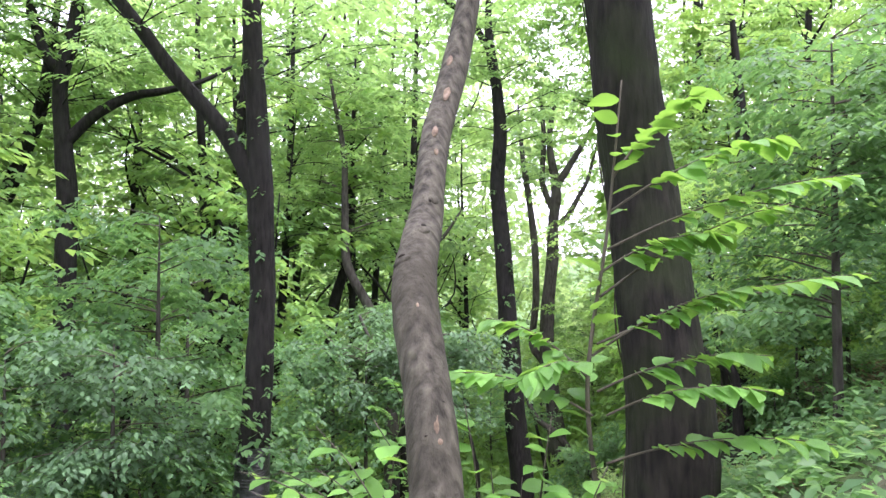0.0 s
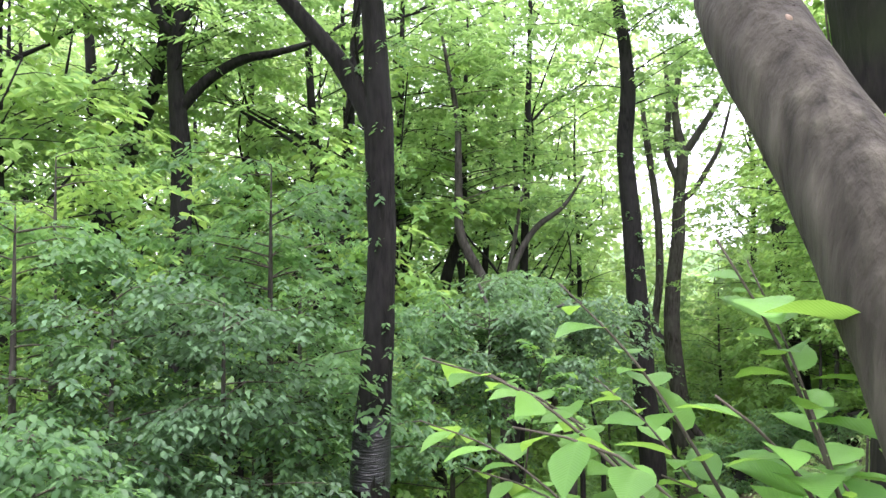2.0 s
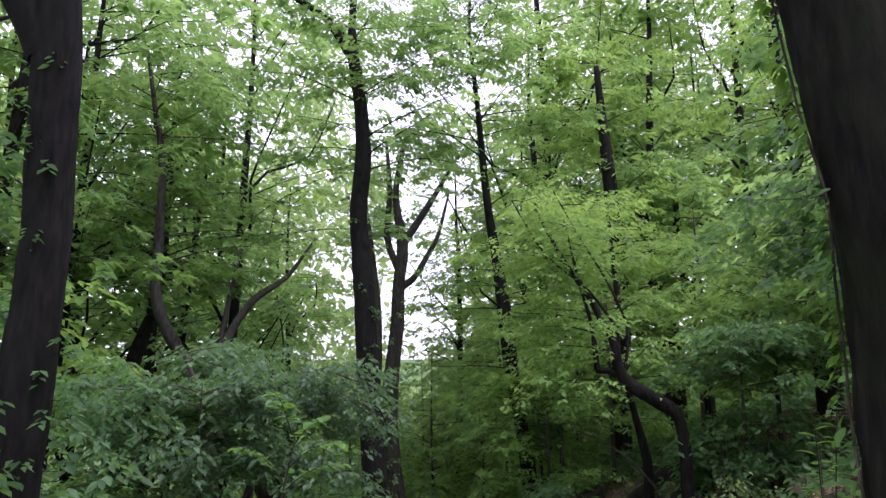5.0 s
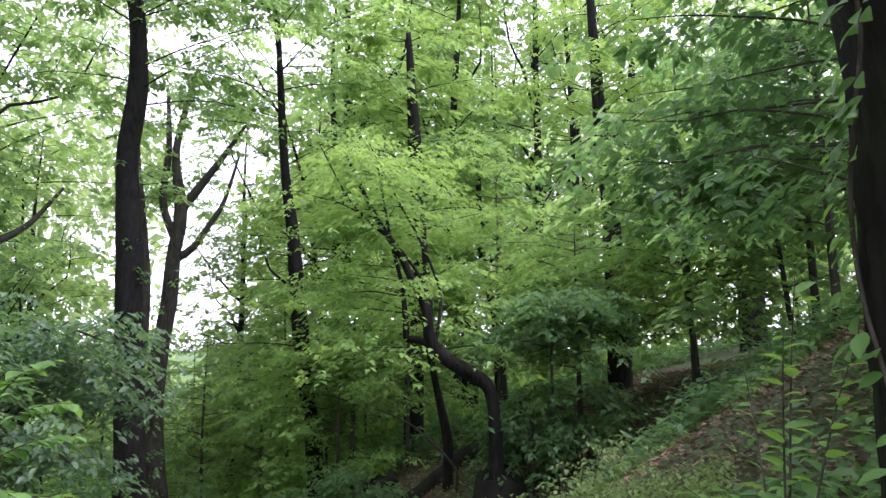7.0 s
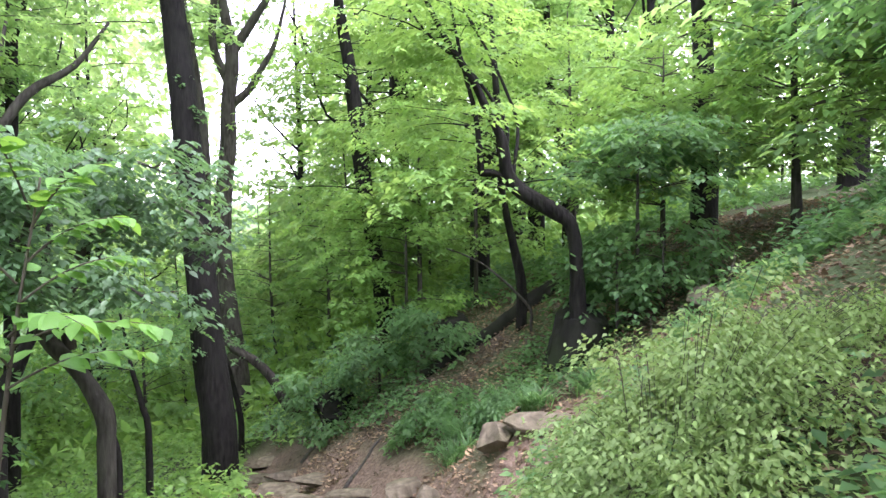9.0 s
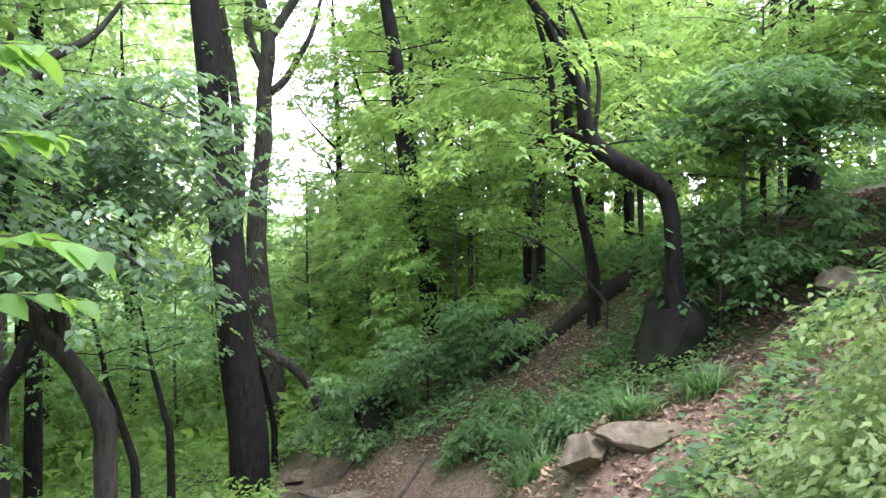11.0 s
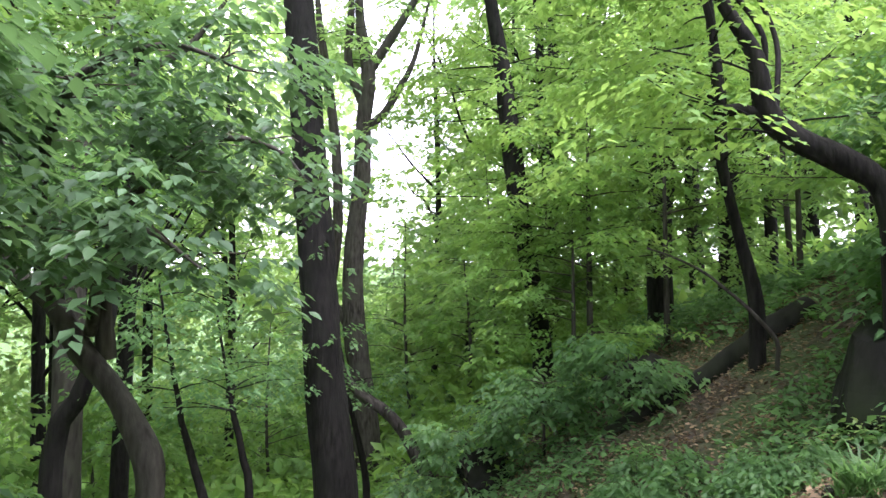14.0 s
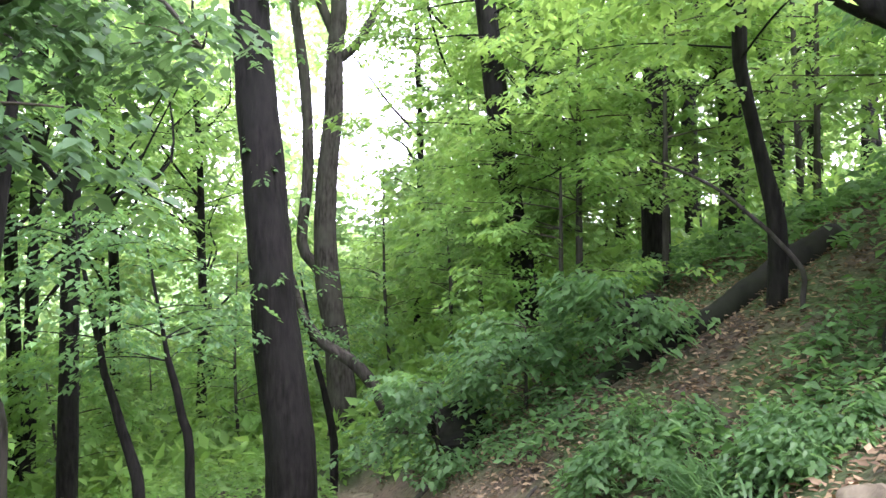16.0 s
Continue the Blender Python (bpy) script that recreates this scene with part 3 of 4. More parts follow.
tree("crooked_tree", "dark leaning tree below the trail", rooted([(-0.4, 18.1, 0.5, 0.04), (-0.68, 18.2, -1.62, 0.073), (-0.85, 18.27, -2.1, 0.097), (-0.99, 18.32, -2.47, 0.109), (-1.24, 18.41, -3.07, 0.121)]), [],
     [dict(lo=-0.5, hi=0.5, count=12, length=1.8, m=36, leaf=LEAF_SHADE)], sides=10)

B_TRUNK = rooted([(-8.7, 17.0, 11, 0.06), (-9.15, 16.98, 7.61, 0.165), (-9.31, 16.95, 6.92, 0.179), (-9.43, 16.94, 6.09, 0.178), (-9.32, 16.95, 4.71, 0.206), (-9.22, 16.97, 3.47, 0.246), (-9.23, 16.97, 1.83, 0.246)])
tree("spreading_tree", "dark tree with long spreading limbs in the wood", B_TRUNK,
     [[(-9.36, 16.95, 6.5, 0.137), (-9.69, 16.9, 6.85, 0.124), (-9.94, 16.86, 7.47, 0.124), (-10.18, 16.83, 8.3, 0.11), (-10.6, 16.8, 10, 0.05)],
      [(-9.25, 16.97, 4.85, 0.151), (-8.59, 17.06, 5.54, 0.137), (-7.78, 17.18, 6.02, 0.124), (-7.1, 17.28, 6.16, 0.096), (-6.15, 17.42, 6.44, 0.069), (-5.3, 17.5, 6.9, 0.03)]],
     [dict(lo=5.5, hi=11, count=40, length=4.2, m=40, size=0.14)], sides=14)
tree("leaning_tree", "dark leaning tree behind the understory", rooted([(-10.3, 18.6, 10, 0.05), (-10.65, 18.55, 7.23, 0.137), (-10.72, 18.54, 6.62, 0.152), (-10.94, 18.51, 5.55, 0.182), (-11.23, 18.47, 4.79, 0.182), (-11.59, 18.41, 3.73, 0.197), (-11.94, 18.36, 2.21, 0.211)]), [],
     [dict(lo=5.0, hi=10, count=36, length=4.0, m=40, size=0.14)], sides=12)

SAP = rooted([(-3.48, 20.75, 7.94, 0.04), (-3.25, 20.79, 6.64, 0.06), (-2.99, 20.83, 5.2, 0.09), (-2.95, 20.84, 3.47, 0.11), (-2.89, 20.85, 1.93, 0.14), (-2.3, 20.95, 0.72, 0.15), (-1.78, 21.04, -0.18, 0.18), (-1.57, 21.07, -0.48, 0.21)])
tree("crooked_tree", "thin crooked tree with several arching stems", SAP,
     [[(-1.78, 21.04, -0.18, 0.15), (-1.32, 21.11, 1.17, 0.106), (-0.78, 21.2, 2.09, 0.092), (-0.01, 21.33, 2.7, 0.061), (0.6, 21.4, 3.6, 0.03)],
      [(-1.7, 21.05, -0.2, 0.13), (-1.5, 21.3, 1.0, 0.09), (-1.3, 21.6, 2.4, 0.06), (-1.1, 21.9, 3.6, 0.03)]],
     [dict(lo=2.6, hi=8, count=28, length=2.8, m=36, size=0.13, taper=0.2)], bark=BARK_PALE, sides=10)
tree("slender_tree", "slim dark tree deep in the wood", rooted([(-3.0, 23.6, 9, 0.03), (-3.1, 23.5, 5.5, 0.1), (-3.14, 23.51, 3.16, 0.14), (-3.28, 23.49, 1.93, 0.157), (-3.63, 23.43, 0.72, 0.19), (-3.75, 23.41, -0.31, 0.206), (-3.87, 23.39, -1.99, 0.238)]), [],
     [dict(lo=2.5, hi=9, count=40, length=3.4, m=36, size=0.14)], sides=10)

R_TRUNK = rooted([(1.31, 6.46, 9, 0.203), (1.51, 6.47, 6, 0.268), (1.6, 6.48, 4.6, 0.288), (1.66, 6.48, 4.08, 0.295), (1.73, 6.48, 3.31, 0.304), (1.83, 6.49, 2.55, 0.312), (1.912, 6.431, 1.85, 0.329), (1.96, 6.33, 1.07, 0.347), (2.06, 6.33, 0.35, 0.383)])
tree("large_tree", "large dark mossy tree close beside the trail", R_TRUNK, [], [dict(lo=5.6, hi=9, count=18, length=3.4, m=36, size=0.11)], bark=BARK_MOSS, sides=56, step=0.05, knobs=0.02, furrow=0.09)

G_TRUNK = [(0.06, 1.42, on_ground(0.06, 1.42), 0.118), (0.04, 1.62, -0.15, 0.1), (0.01, 1.95, 0.4, 0.094), (-0.02, 2.26, 0.84, 0.09), (-0.03, 2.33, 0.95, 0.09), (-0.05, 2.45, 1.13, 0.09), (-0.07, 2.56, 1.26, 0.092), (-0.1, 2.69, 1.42, 0.094), (-0.115, 2.83, 1.57, 0.093), (-0.1, 3.02, 1.72, 0.088), (-0.08, 3.21, 1.86, 0.078), (-0.06, 3.42, 2.08, 0.074), (-0.03, 3.7, 2.36, 0.076), (0.08, 4.12, 2.88, 0.08), (0.18, 4.4, 3.5, 0.075), (0.22, 4.7, 4.6, 0.065), (0.3, 5.0, 6.5, 0.04)]
tree("grey_trunk", "pale grey knotted trunk leaning across beside the trail", G_TRUNK, [], [], bark=BARK_GREY, sides=32, step=0.025, knobs=0.06)
grey = bpy.data.objects["grey_trunk"]
GP = smooth_path(G_TRUNK, 0.02)
SCAR = bark_material("bare pale wood scar", (0.07, 0.05, 0.034), (0.19, 0.145, 0.105), None, 40.0, 0.6)
HOLE = bark_material("dark bark hollow", (0.006, 0.005, 0.004), (0.02, 0.016, 0.012), None, 40.0, 0.4)


def on_trunk(name, z, a, size, material, lift, label):
    """A small lump, scar or hollow that follows the grey trunk's skin at height z, turned by a from the side facing the start."""
    k = int(np.argmin(np.abs(GP[:, 2] - z)))
    t = Vector(GP[min(k + 3, len(GP) - 1), :3] - GP[k - 3, :3]).normalized()
    side = t.cross(Vector((0, 0, 1))).normalized()
    front = side.cross(t).normalized()
    if front.y > 0:
        front, side = -front, -side
    d = front * math.cos(radians(a)) + side * math.sin(radians(a))
    w = d.cross(t)
    bm = bmesh.new()
    bmesh.ops.create_icosphere(bm, subdivisions=2, radius=1.0)
    for v in bm.verts:
        q = v.co * (1 + 0.25 * noise.noise(v.co * 2.1 + Vector((z * 9, a, 0))))
        v.co = w * q.x * size[0] + t * q.y * size[1] + d * q.z * size[2] + Vector(GP[k, :3]) + d * (float(GP[k, 3]) * 0.97 + lift) - grey.location
    me = bpy.data.meshes.new(name)
    bm.to_mesh(me)
    bm.free()
    for p in me.polygons:
        p.use_smooth = True
    part(name, me, material, grey, label)


for z, a, w, h in ((1.72, 8, 0.03, 0.028), (1.60, -35, 0.032, 0.02), (1.82, -20, 0.026, 0.03), (1.9, 30, 0.02, 0.024)):
    on_trunk("knot", z, a, (w * 1.3, h * 1.3, 0.014), BARK_GREY, -0.004, "swollen grey bark knot")
for z, a, w, h in ((1.73, 12, 0.012, 0.01), (1.605, -33, 0.018, 0.006), (1.45, 10, 0.005, 0.004), (1.38, -15, 0.004, 0.003), (1.22, 5, 0.005, 0.003), (1.12, 25, 0.006, 0.004), (1.02, -20, 0.006, 0.004), (1.53, 20, 0.004, 0.004), (1.88, 18, 0.008, 0.012)):
    on_trunk("hollow", z, a, (w, h, 0.006), HOLE, 0.008 if w > 0.01 else 0.001, "dark hollow in the bark")
for z, a, w, h in ((1.06, 4, 0.012, 0.05), (1.0, 10, 0.01, 0.012), (2.28, 5, 0.016, 0.05), (2.55, 20, 0.02, 0.07), (2.15, 18, 0.012, 0.03), (1.42, -5, 0.006, 0.012), (2.8, -5, 0.018, 0.05)):
    on_trunk("scar", z, a, (w, h, 0.004), SCAR, 0.002, "pale scar of bare wood")

tree("fallen_stem", "thin grey arching dead stem beside the trail", [(4.76, 22.16, on_ground(4.76, 22.16), 0.155), (4.33, 22.33, -4.66, 0.13), (3.96, 22.47, -3.93, 0.12), (3.58, 22.62, -3.51, 0.115), (3.19, 22.77, -3.25, 0.1), (2.86, 22.9, -2.78, 0.08), (2.6, 23.0, -1.8, 0.04)], [], [], bark=BARK_PALE, sides=8, category="stem")
tree("sapling", "thin dark crooked sapling below the trail", rooted([(-0.25, 19.82, -1.16, 0.015), (-0.05, 19.82, -2.36, 0.033), (0.03, 19.8, -2.76, 0.04), (0.07, 19.78, -3.03, 0.047), (0.17, 19.75, -3.37, 0.053), (0.26, 19.72, -3.7, 0.06), (0.38, 19.67, -4.1, 0.067), (0.44, 19.65, -4.44, 0.073)]), [], [dict(lo=-2.66, hi=-1.16, count=12, length=1.1, m=26, per=6, size=0.1)], leaf=LEAF_SHADE, sides=8, step=0.1, knobs=0.08, category="sapling")
tree("sapling", "thin dark bent sapling below the trail", rooted([(0.51, 20.27, -1.52, 0.015), (0.71, 20.27, -2.72, 0.029), (0.76, 20.25, -3.01, 0.043), (0.85, 20.22, -3.37, 0.051), (0.92, 20.19, -3.74, 0.058), (1.0, 20.16, -4.1, 0.065)]), [], [dict(lo=-3.02, hi=-1.52, count=12, length=1.1, m=26, per=6, size=0.1)], leaf=LEAF_SHADE, sides=8, step=0.1, knobs=0.08, category="sapling")
tree("sapling", "thin upright sapling beside the trail", rooted([(2.88, 23.47, -2.04, 0.015), (3.08, 23.47, -3.24, 0.041), (3.15, 23.45, -3.65, 0.052), (3.3, 23.4, -4.27, 0.062), (3.44, 23.35, -5.1, 0.072)]), [], [dict(lo=-3.54, hi=-2.04, count=12, length=1.1, m=26, per=6, size=0.1)], leaf=LEAF_SHADE, sides=8, step=0.1, knobs=0.08, category="sapling")
tree("fallen_stem", "thin pale arching dead stem leaning over the bank", rooted([(5.21, 16.34, -0.76, 0.010), (5.47, 16.25, -0.85, 0.013), (5.82, 16.12, -1.04, 0.016), (6.08, 16.03, -1.26, 0.020), (6.33, 15.94, -1.5, 0.023), (6.59, 15.85, -1.83, 0.026)], 1.0), [], [], bark=BARK_PALE, sides=8, step=0.08, category="stem")

# ---- understory: layered young trees ----


def young_tree(name, label, x, y, top, spread, leaf, count=22, m=36, size=0.105, lean=(0, 0), low=0.3, group="", droop=0.3):
    g = on_ground(x, y)
    h = top - g
    t = [(x, y, g, 0.02 + h * 0.009), (x + lean[0] * 0.3, y + lean[1] * 0.3, g + h * 0.35, 0.015 + h * 0.007), (x + lean[0] * 0.7, y + lean[1] * 0.7, g + h * 0.7, 0.012 + h * 0.004), (x + lean[0], y + lean[1], top, 0.008)]
    return tree(name, label, t, [], [dict(lo=g + h * low, hi=top, count=count, length=spread, m=m, size=size, rise=0.28, droop=droop, taper=0.45, spray_len=0.6, shape=LEAF6 if y < 13 else None)], leaf=leaf, sides=8, bark=BARK_PALE, group=group)


for x, y, top, spread, leaf, count in (
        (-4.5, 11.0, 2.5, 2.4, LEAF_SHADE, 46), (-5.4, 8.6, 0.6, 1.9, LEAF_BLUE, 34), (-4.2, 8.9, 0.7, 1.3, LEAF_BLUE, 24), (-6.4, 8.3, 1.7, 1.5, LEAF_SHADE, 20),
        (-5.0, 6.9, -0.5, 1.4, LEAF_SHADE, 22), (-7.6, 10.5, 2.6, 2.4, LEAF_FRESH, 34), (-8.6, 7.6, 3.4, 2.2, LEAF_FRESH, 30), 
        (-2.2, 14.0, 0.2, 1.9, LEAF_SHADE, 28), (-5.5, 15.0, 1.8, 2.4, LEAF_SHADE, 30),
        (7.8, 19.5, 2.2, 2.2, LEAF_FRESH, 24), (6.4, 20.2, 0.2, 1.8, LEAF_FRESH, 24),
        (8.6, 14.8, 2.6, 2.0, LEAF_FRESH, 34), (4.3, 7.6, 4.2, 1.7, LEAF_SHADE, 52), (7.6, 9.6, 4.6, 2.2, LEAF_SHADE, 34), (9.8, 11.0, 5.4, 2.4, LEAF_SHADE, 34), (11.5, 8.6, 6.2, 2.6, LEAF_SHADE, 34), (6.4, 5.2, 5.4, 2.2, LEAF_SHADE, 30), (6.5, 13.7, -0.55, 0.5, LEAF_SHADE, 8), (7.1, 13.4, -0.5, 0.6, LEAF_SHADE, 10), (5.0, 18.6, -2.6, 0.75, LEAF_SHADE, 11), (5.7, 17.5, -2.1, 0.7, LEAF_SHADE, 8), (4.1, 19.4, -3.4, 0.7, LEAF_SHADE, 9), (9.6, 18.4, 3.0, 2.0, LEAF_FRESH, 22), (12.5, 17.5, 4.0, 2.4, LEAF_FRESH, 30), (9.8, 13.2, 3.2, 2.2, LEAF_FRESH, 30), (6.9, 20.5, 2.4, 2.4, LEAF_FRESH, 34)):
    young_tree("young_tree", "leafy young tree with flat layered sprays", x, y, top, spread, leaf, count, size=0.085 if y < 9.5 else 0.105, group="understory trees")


young_tree("young_tree", "dark leafy young tree with bare lower stem below the trail", -1.5, 13.6, 0.2, 1.3, LEAF_BLUE, 20, low=0.62, group="understory trees")
young_tree("young_tree", "leafy young tree with flat layered sprays over the bank", 7.0, 13.8, 0.9, 1.3, LEAF_SHADE, 20, low=0.7, group="understory trees")

# ---- repeated trees further into the wood ----


def proto_tall(seed_label, h, leaf, count, lean=0.3):
    t = [(0, 0, -0.3, 0.2), (lean * 0.6, 0.05, h * 0.25, 0.16), (-0.05 + lean, 0.2, h * 0.55, 0.12), (0.15, 0.1 + lean, h * 0.8, 0.07), (0.1, 0.3, h, 0.02)]
    limbs = []
    for i in range(5):
        a, z = 1.3 * i + h, h * (0.2 + 0.09 * i)
        c, d, ln = math.cos(a), math.sin(a), h * (0.24 - 0.02 * i)
        limbs.append([(lean * 0.6, 0.05, z, 0.06), (c * ln * 0.35 + 0.1, d * ln * 0.25, z + ln * 0.35, 0.046), (c * ln * 0.5, d * ln * 0.75, z + ln * 0.6, 0.034), (c * ln, d * ln * 0.9, z + ln * 1.2, 0.014)])
    crowns = [dict(lo=h * 0.3, hi=h, count=count - 15, length=h * 0.24, per=8, m=18, size=0.23, rise=0.4, spray_len=1.2, taper=0.25)]
    crowns += [dict(spine=lm, lo=lm[1][2], hi=lm[3][2], count=4, length=h * 0.13, per=8, m=18, size=0.21, rise=0.3, spray_len=1.1) for lm in limbs]
    return tree("wood_tree", seed_label, t, limbs, crowns, leaf=leaf, sides=8, step=0.6, group="trees in the wood")


def proto_low(seed_label, h, leaf):
    t = [(0, 0, -0.3, 0.05), (0.1, 0.1, h * 0.4, 0.04), (0.0, 0.25, h, 0.01)]
    return tree("wood_sapling", seed_label, t, [], [dict(lo=h * 0.12, hi=h, count=22, length=h * 0.42, per=7, m=17, size=0.165, rise=0.25, spray_len=0.9)], leaf=leaf, sides=6, step=0.6, bark=BARK_PALE, group="saplings in the wood")


tall = [proto_tall("tall leafy tree in the green wood", 18, LEAF_FRESH, 44), proto_tall("tall slim leafy tree in the wood", 21, LEAF_CANOPY, 44), proto_tall("broad leafy tree in the wood", 15, LEAF_FRESH, 40)]
low = [proto_low("leafy sapling among the trees", 3.2, LEAF_FRESH), proto_low("bright leafy sapling among the trees", 4.2, LEAF_FRESH), proto_low("tall leafy sapling among the trees", 5.0, LEAF_CANOPY)]
spots = random.Random(4)


def bearing(x, y):
    return math.degrees(math.atan2(x - 0.3, y - 7.0))


def scatter(protos, count, box, keep, near, wide):
    placed, first, tries = [], {}, 0
    while len(placed) < count and tries < 6000:
        tries += 1
        x, y = spots.uniform(box[0], box[1]), spots.uniform(box[2], box[3])
        if abs(bearing(x, y) - 14.3) < 3.0 + math.degrees(math.atan(wide / max(1, math.hypot(x, y - 7)))) or not keep(x, y) or any(math.hypot(x - u, y - v) < near for u, v in placed):
            continue
        placed.append((x, y))
        p = spots.choice(protos)
        s = spots.uniform(0.9, 1.3)
        m = Matrix.Translation((x, y, float(ground_z(x, y)))) @ pose(0, 0, 0, spots.uniform(-4, 4), spots.uniform(-4, 4), spots.uniform(0, 360)) @ Matrix.Scale(s, 4)
        if p.name in first:
            copy_thing(p, m)
        else:
            first[p.name] = 1
            p.matrix_basis = m


def off_trail(x, y):
    return abs(x - float(trail_x(y))) > 4 and not (-5 < x < 9 and y < 19)


scatter(tall, 44, (-34, 32, 12, 52), lambda x, y: off_trail(x, y) and math.hypot(x, y - 7) > 14 and abs(bearing(x, y)) < 75 and not (x > 5 and y < 24), 3.0, 3.5)
scatter(low, 58, (-24, 24, 9, 42), lambda x, y: off_trail(x, y) and math.hypot(x, y - 7) > 10 and abs(bearing(x, y)) < 75, 1.8, 0.8)
for x, y in ((-7, -7), (5, -9), (-12, 1), (-2, -14), (14, -6), (-7, 21), (-1.5, 27), (-14, 15), (-8, 27), (11.2, 30.5), (14.5, 27), (9.8, 38.5), (17, 33), (13.5, 37.5), (20, 26), (1.2, 38), (-4, 32), (-11, 24)):
    copy_thing(tall[int(abs(x + y)) % 3], Matrix.Translation((x, y, float(ground_z(x, y)))) @ pose(0, 0, 0, 0, 0, x * 37))

for i, (x, y, k) in enumerate(((7.2, 27.5, 1.2), (9.2, 30.0, 1.35), (7.4, 34.0, 1.5), (10.2, 35.5, 1.5), (12.2, 40.5, 1.6), (9.0, 43.0, 1.7), (6.2, 38.5, 1.5), (4.0, 34.5, 1.3), (2.2, 31.0, 1.2), (-1.8, 30.0, 1.2),
                              (11.5, 45.5, 1.8), (14.0, 47.0, 1.8), (6.4, 45.0, 1.7), (8.4, 25.0, 0.9), (10.4, 26.5, 1.1))):
    copy_thing(low[i % 3], Matrix.Translation((x, y, float(ground_z(x, y)))) @ pose(0, 0, 0, 0, 0, i * 67) @ Matrix.Scale(k, 4))

# ---- far woods ----


def wood_top(a, r, hf, n):
    """Height of the far treetops: a break in them opens over the valley."""
    gap = np.clip(2.2 - np.abs(np.degrees(a) - 14.3 + 1.8 * np.sin(hf * 11 + 2) + rng.normal(0, 0.9, n)) / 2.6, 0, 1)
    return (22 + 6 * np.sin(a * 9 + 1) * np.sin(a * 23) + r * 0.2) * (1 - gap) + (4.5 + (r - 40) * 0.05) * gap


clumps, each = 740, 180
ca = np.radians(np.where(rng.random(clumps) < 0.86, rng.uniform(-72, 72, clumps), rng.uniform(72, 288, clumps)))
cr = 34 + 32 * rng.random(clumps)
ch = rng.random(clumps) ** 0.8
cz = wood_top(ca, cr, ch, clumps) * ch
size_c = np.where(cz < 6, 1.5, 2.3) * (0.7 + 0.7 * rng.random(clumps))
ball = unit(rng.normal(0, 1, (clumps, each, 3))) * rng.random((clumps, each, 1)) ** 0.45 * size_c[:, None, None] * np.array([1.25, 1.25, 0.62])
mid = np.stack([cr * np.sin(ca) + 0.3, cr * np.cos(ca) + 7, ground_z(cr * np.sin(ca) + 0.3, cr * np.cos(ca) + 7) + np.maximum(cz, 0.8)], -1)
CP = (mid[:, None] + ball).reshape(-1, 3)
CD = ball.reshape(-1, 3) + rng.normal(0, 0.8, (len(CP), 3)) + np.array([0, 0, -0.5])
near_far = leaves(CP, CD, rng.normal(0, 0.5, CP.shape) + np.array([0, 0, 1]), 0.34 + 0.3 * rng.random(len(CP)))
n = 42000
a = np.radians(np.where(rng.random(n) < 0.85, rng.uniform(-80, 80, n), rng.uniform(80, 280, n)))
r = 62 + 40 * rng.random(n) ** 1.3
fx, fy = r * np.sin(a) + 0.3, r * np.cos(a) + 7
hf = rng.random(n) ** 0.8
fz = ground_z(fx, fy) + wood_top(a, r, hf, n) * hf
back = leaves(np.stack([fx, fy, fz], -1), rng.normal(0, 1, (n, 3)), rng.normal(0, 0.6, (n, 3)) + np.array([0, 0, 1]), 0.8 + 0.9 * rng.random(n))
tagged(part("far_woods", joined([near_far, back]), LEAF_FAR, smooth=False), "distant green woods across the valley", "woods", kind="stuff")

n = 22000
a = np.radians(rng.uniform(-45, 55, n))
r = 20 + 45 * rng.random(n) ** 1.2
ux, uy = r * np.sin(a) + 0.3, r * np.cos(a) + 7
FN = rng.normal(0, 0.5, (n, 3)) + np.array([0, 0, 1])
under = leaves(np.stack([ux, uy, ground_z(ux, uy) + (0.2 + r * 0.035) * rng.random(n)], -1), rng.normal(0, 1, (n, 3)), FN, 0.22 + 0.006 * r + 0.2 * rng.random(n))
tagged(part("far_undergrowth", under, LEAF_FRESH, smooth=False), "distant green undergrowth on the valley floor", "plants", kind="stuff")

# ---- broad-leaved plants close to the trail ----
NEAR_LEAF = fill(bpy.data.meshes.new("broad_leaf"), np.array([
    (0, 0, 0), (0, 0.22, 0.0), (0, 0.48, -0.01), (0, 0.74, -0.05), (0, 1.02, -0.14),
    (-0.17, 0.12, 0.03), (-0.29, 0.32, 0.05), (-0.30, 0.52, 0.05), (-0.2, 0.76, 0.0),
    (0.17, 0.12, 0.03), (0.29, 0.32, 0.05), (0.30, 0.52, 0.05), (0.2, 0.76, 0.0)]),
    np.array([(0, 1, 5), (1, 6, 5), (1, 2, 6), (2, 7, 6), (2, 3, 7), (3, 8, 7), (3, 4, 8), (0, 9, 1), (9, 10, 1), (1, 10, 2), (10, 11, 2), (2, 11, 3), (11, 12, 3), (3, 12, 4)]))
NEAR_LEAF.materials.append(LEAF_NEAR)


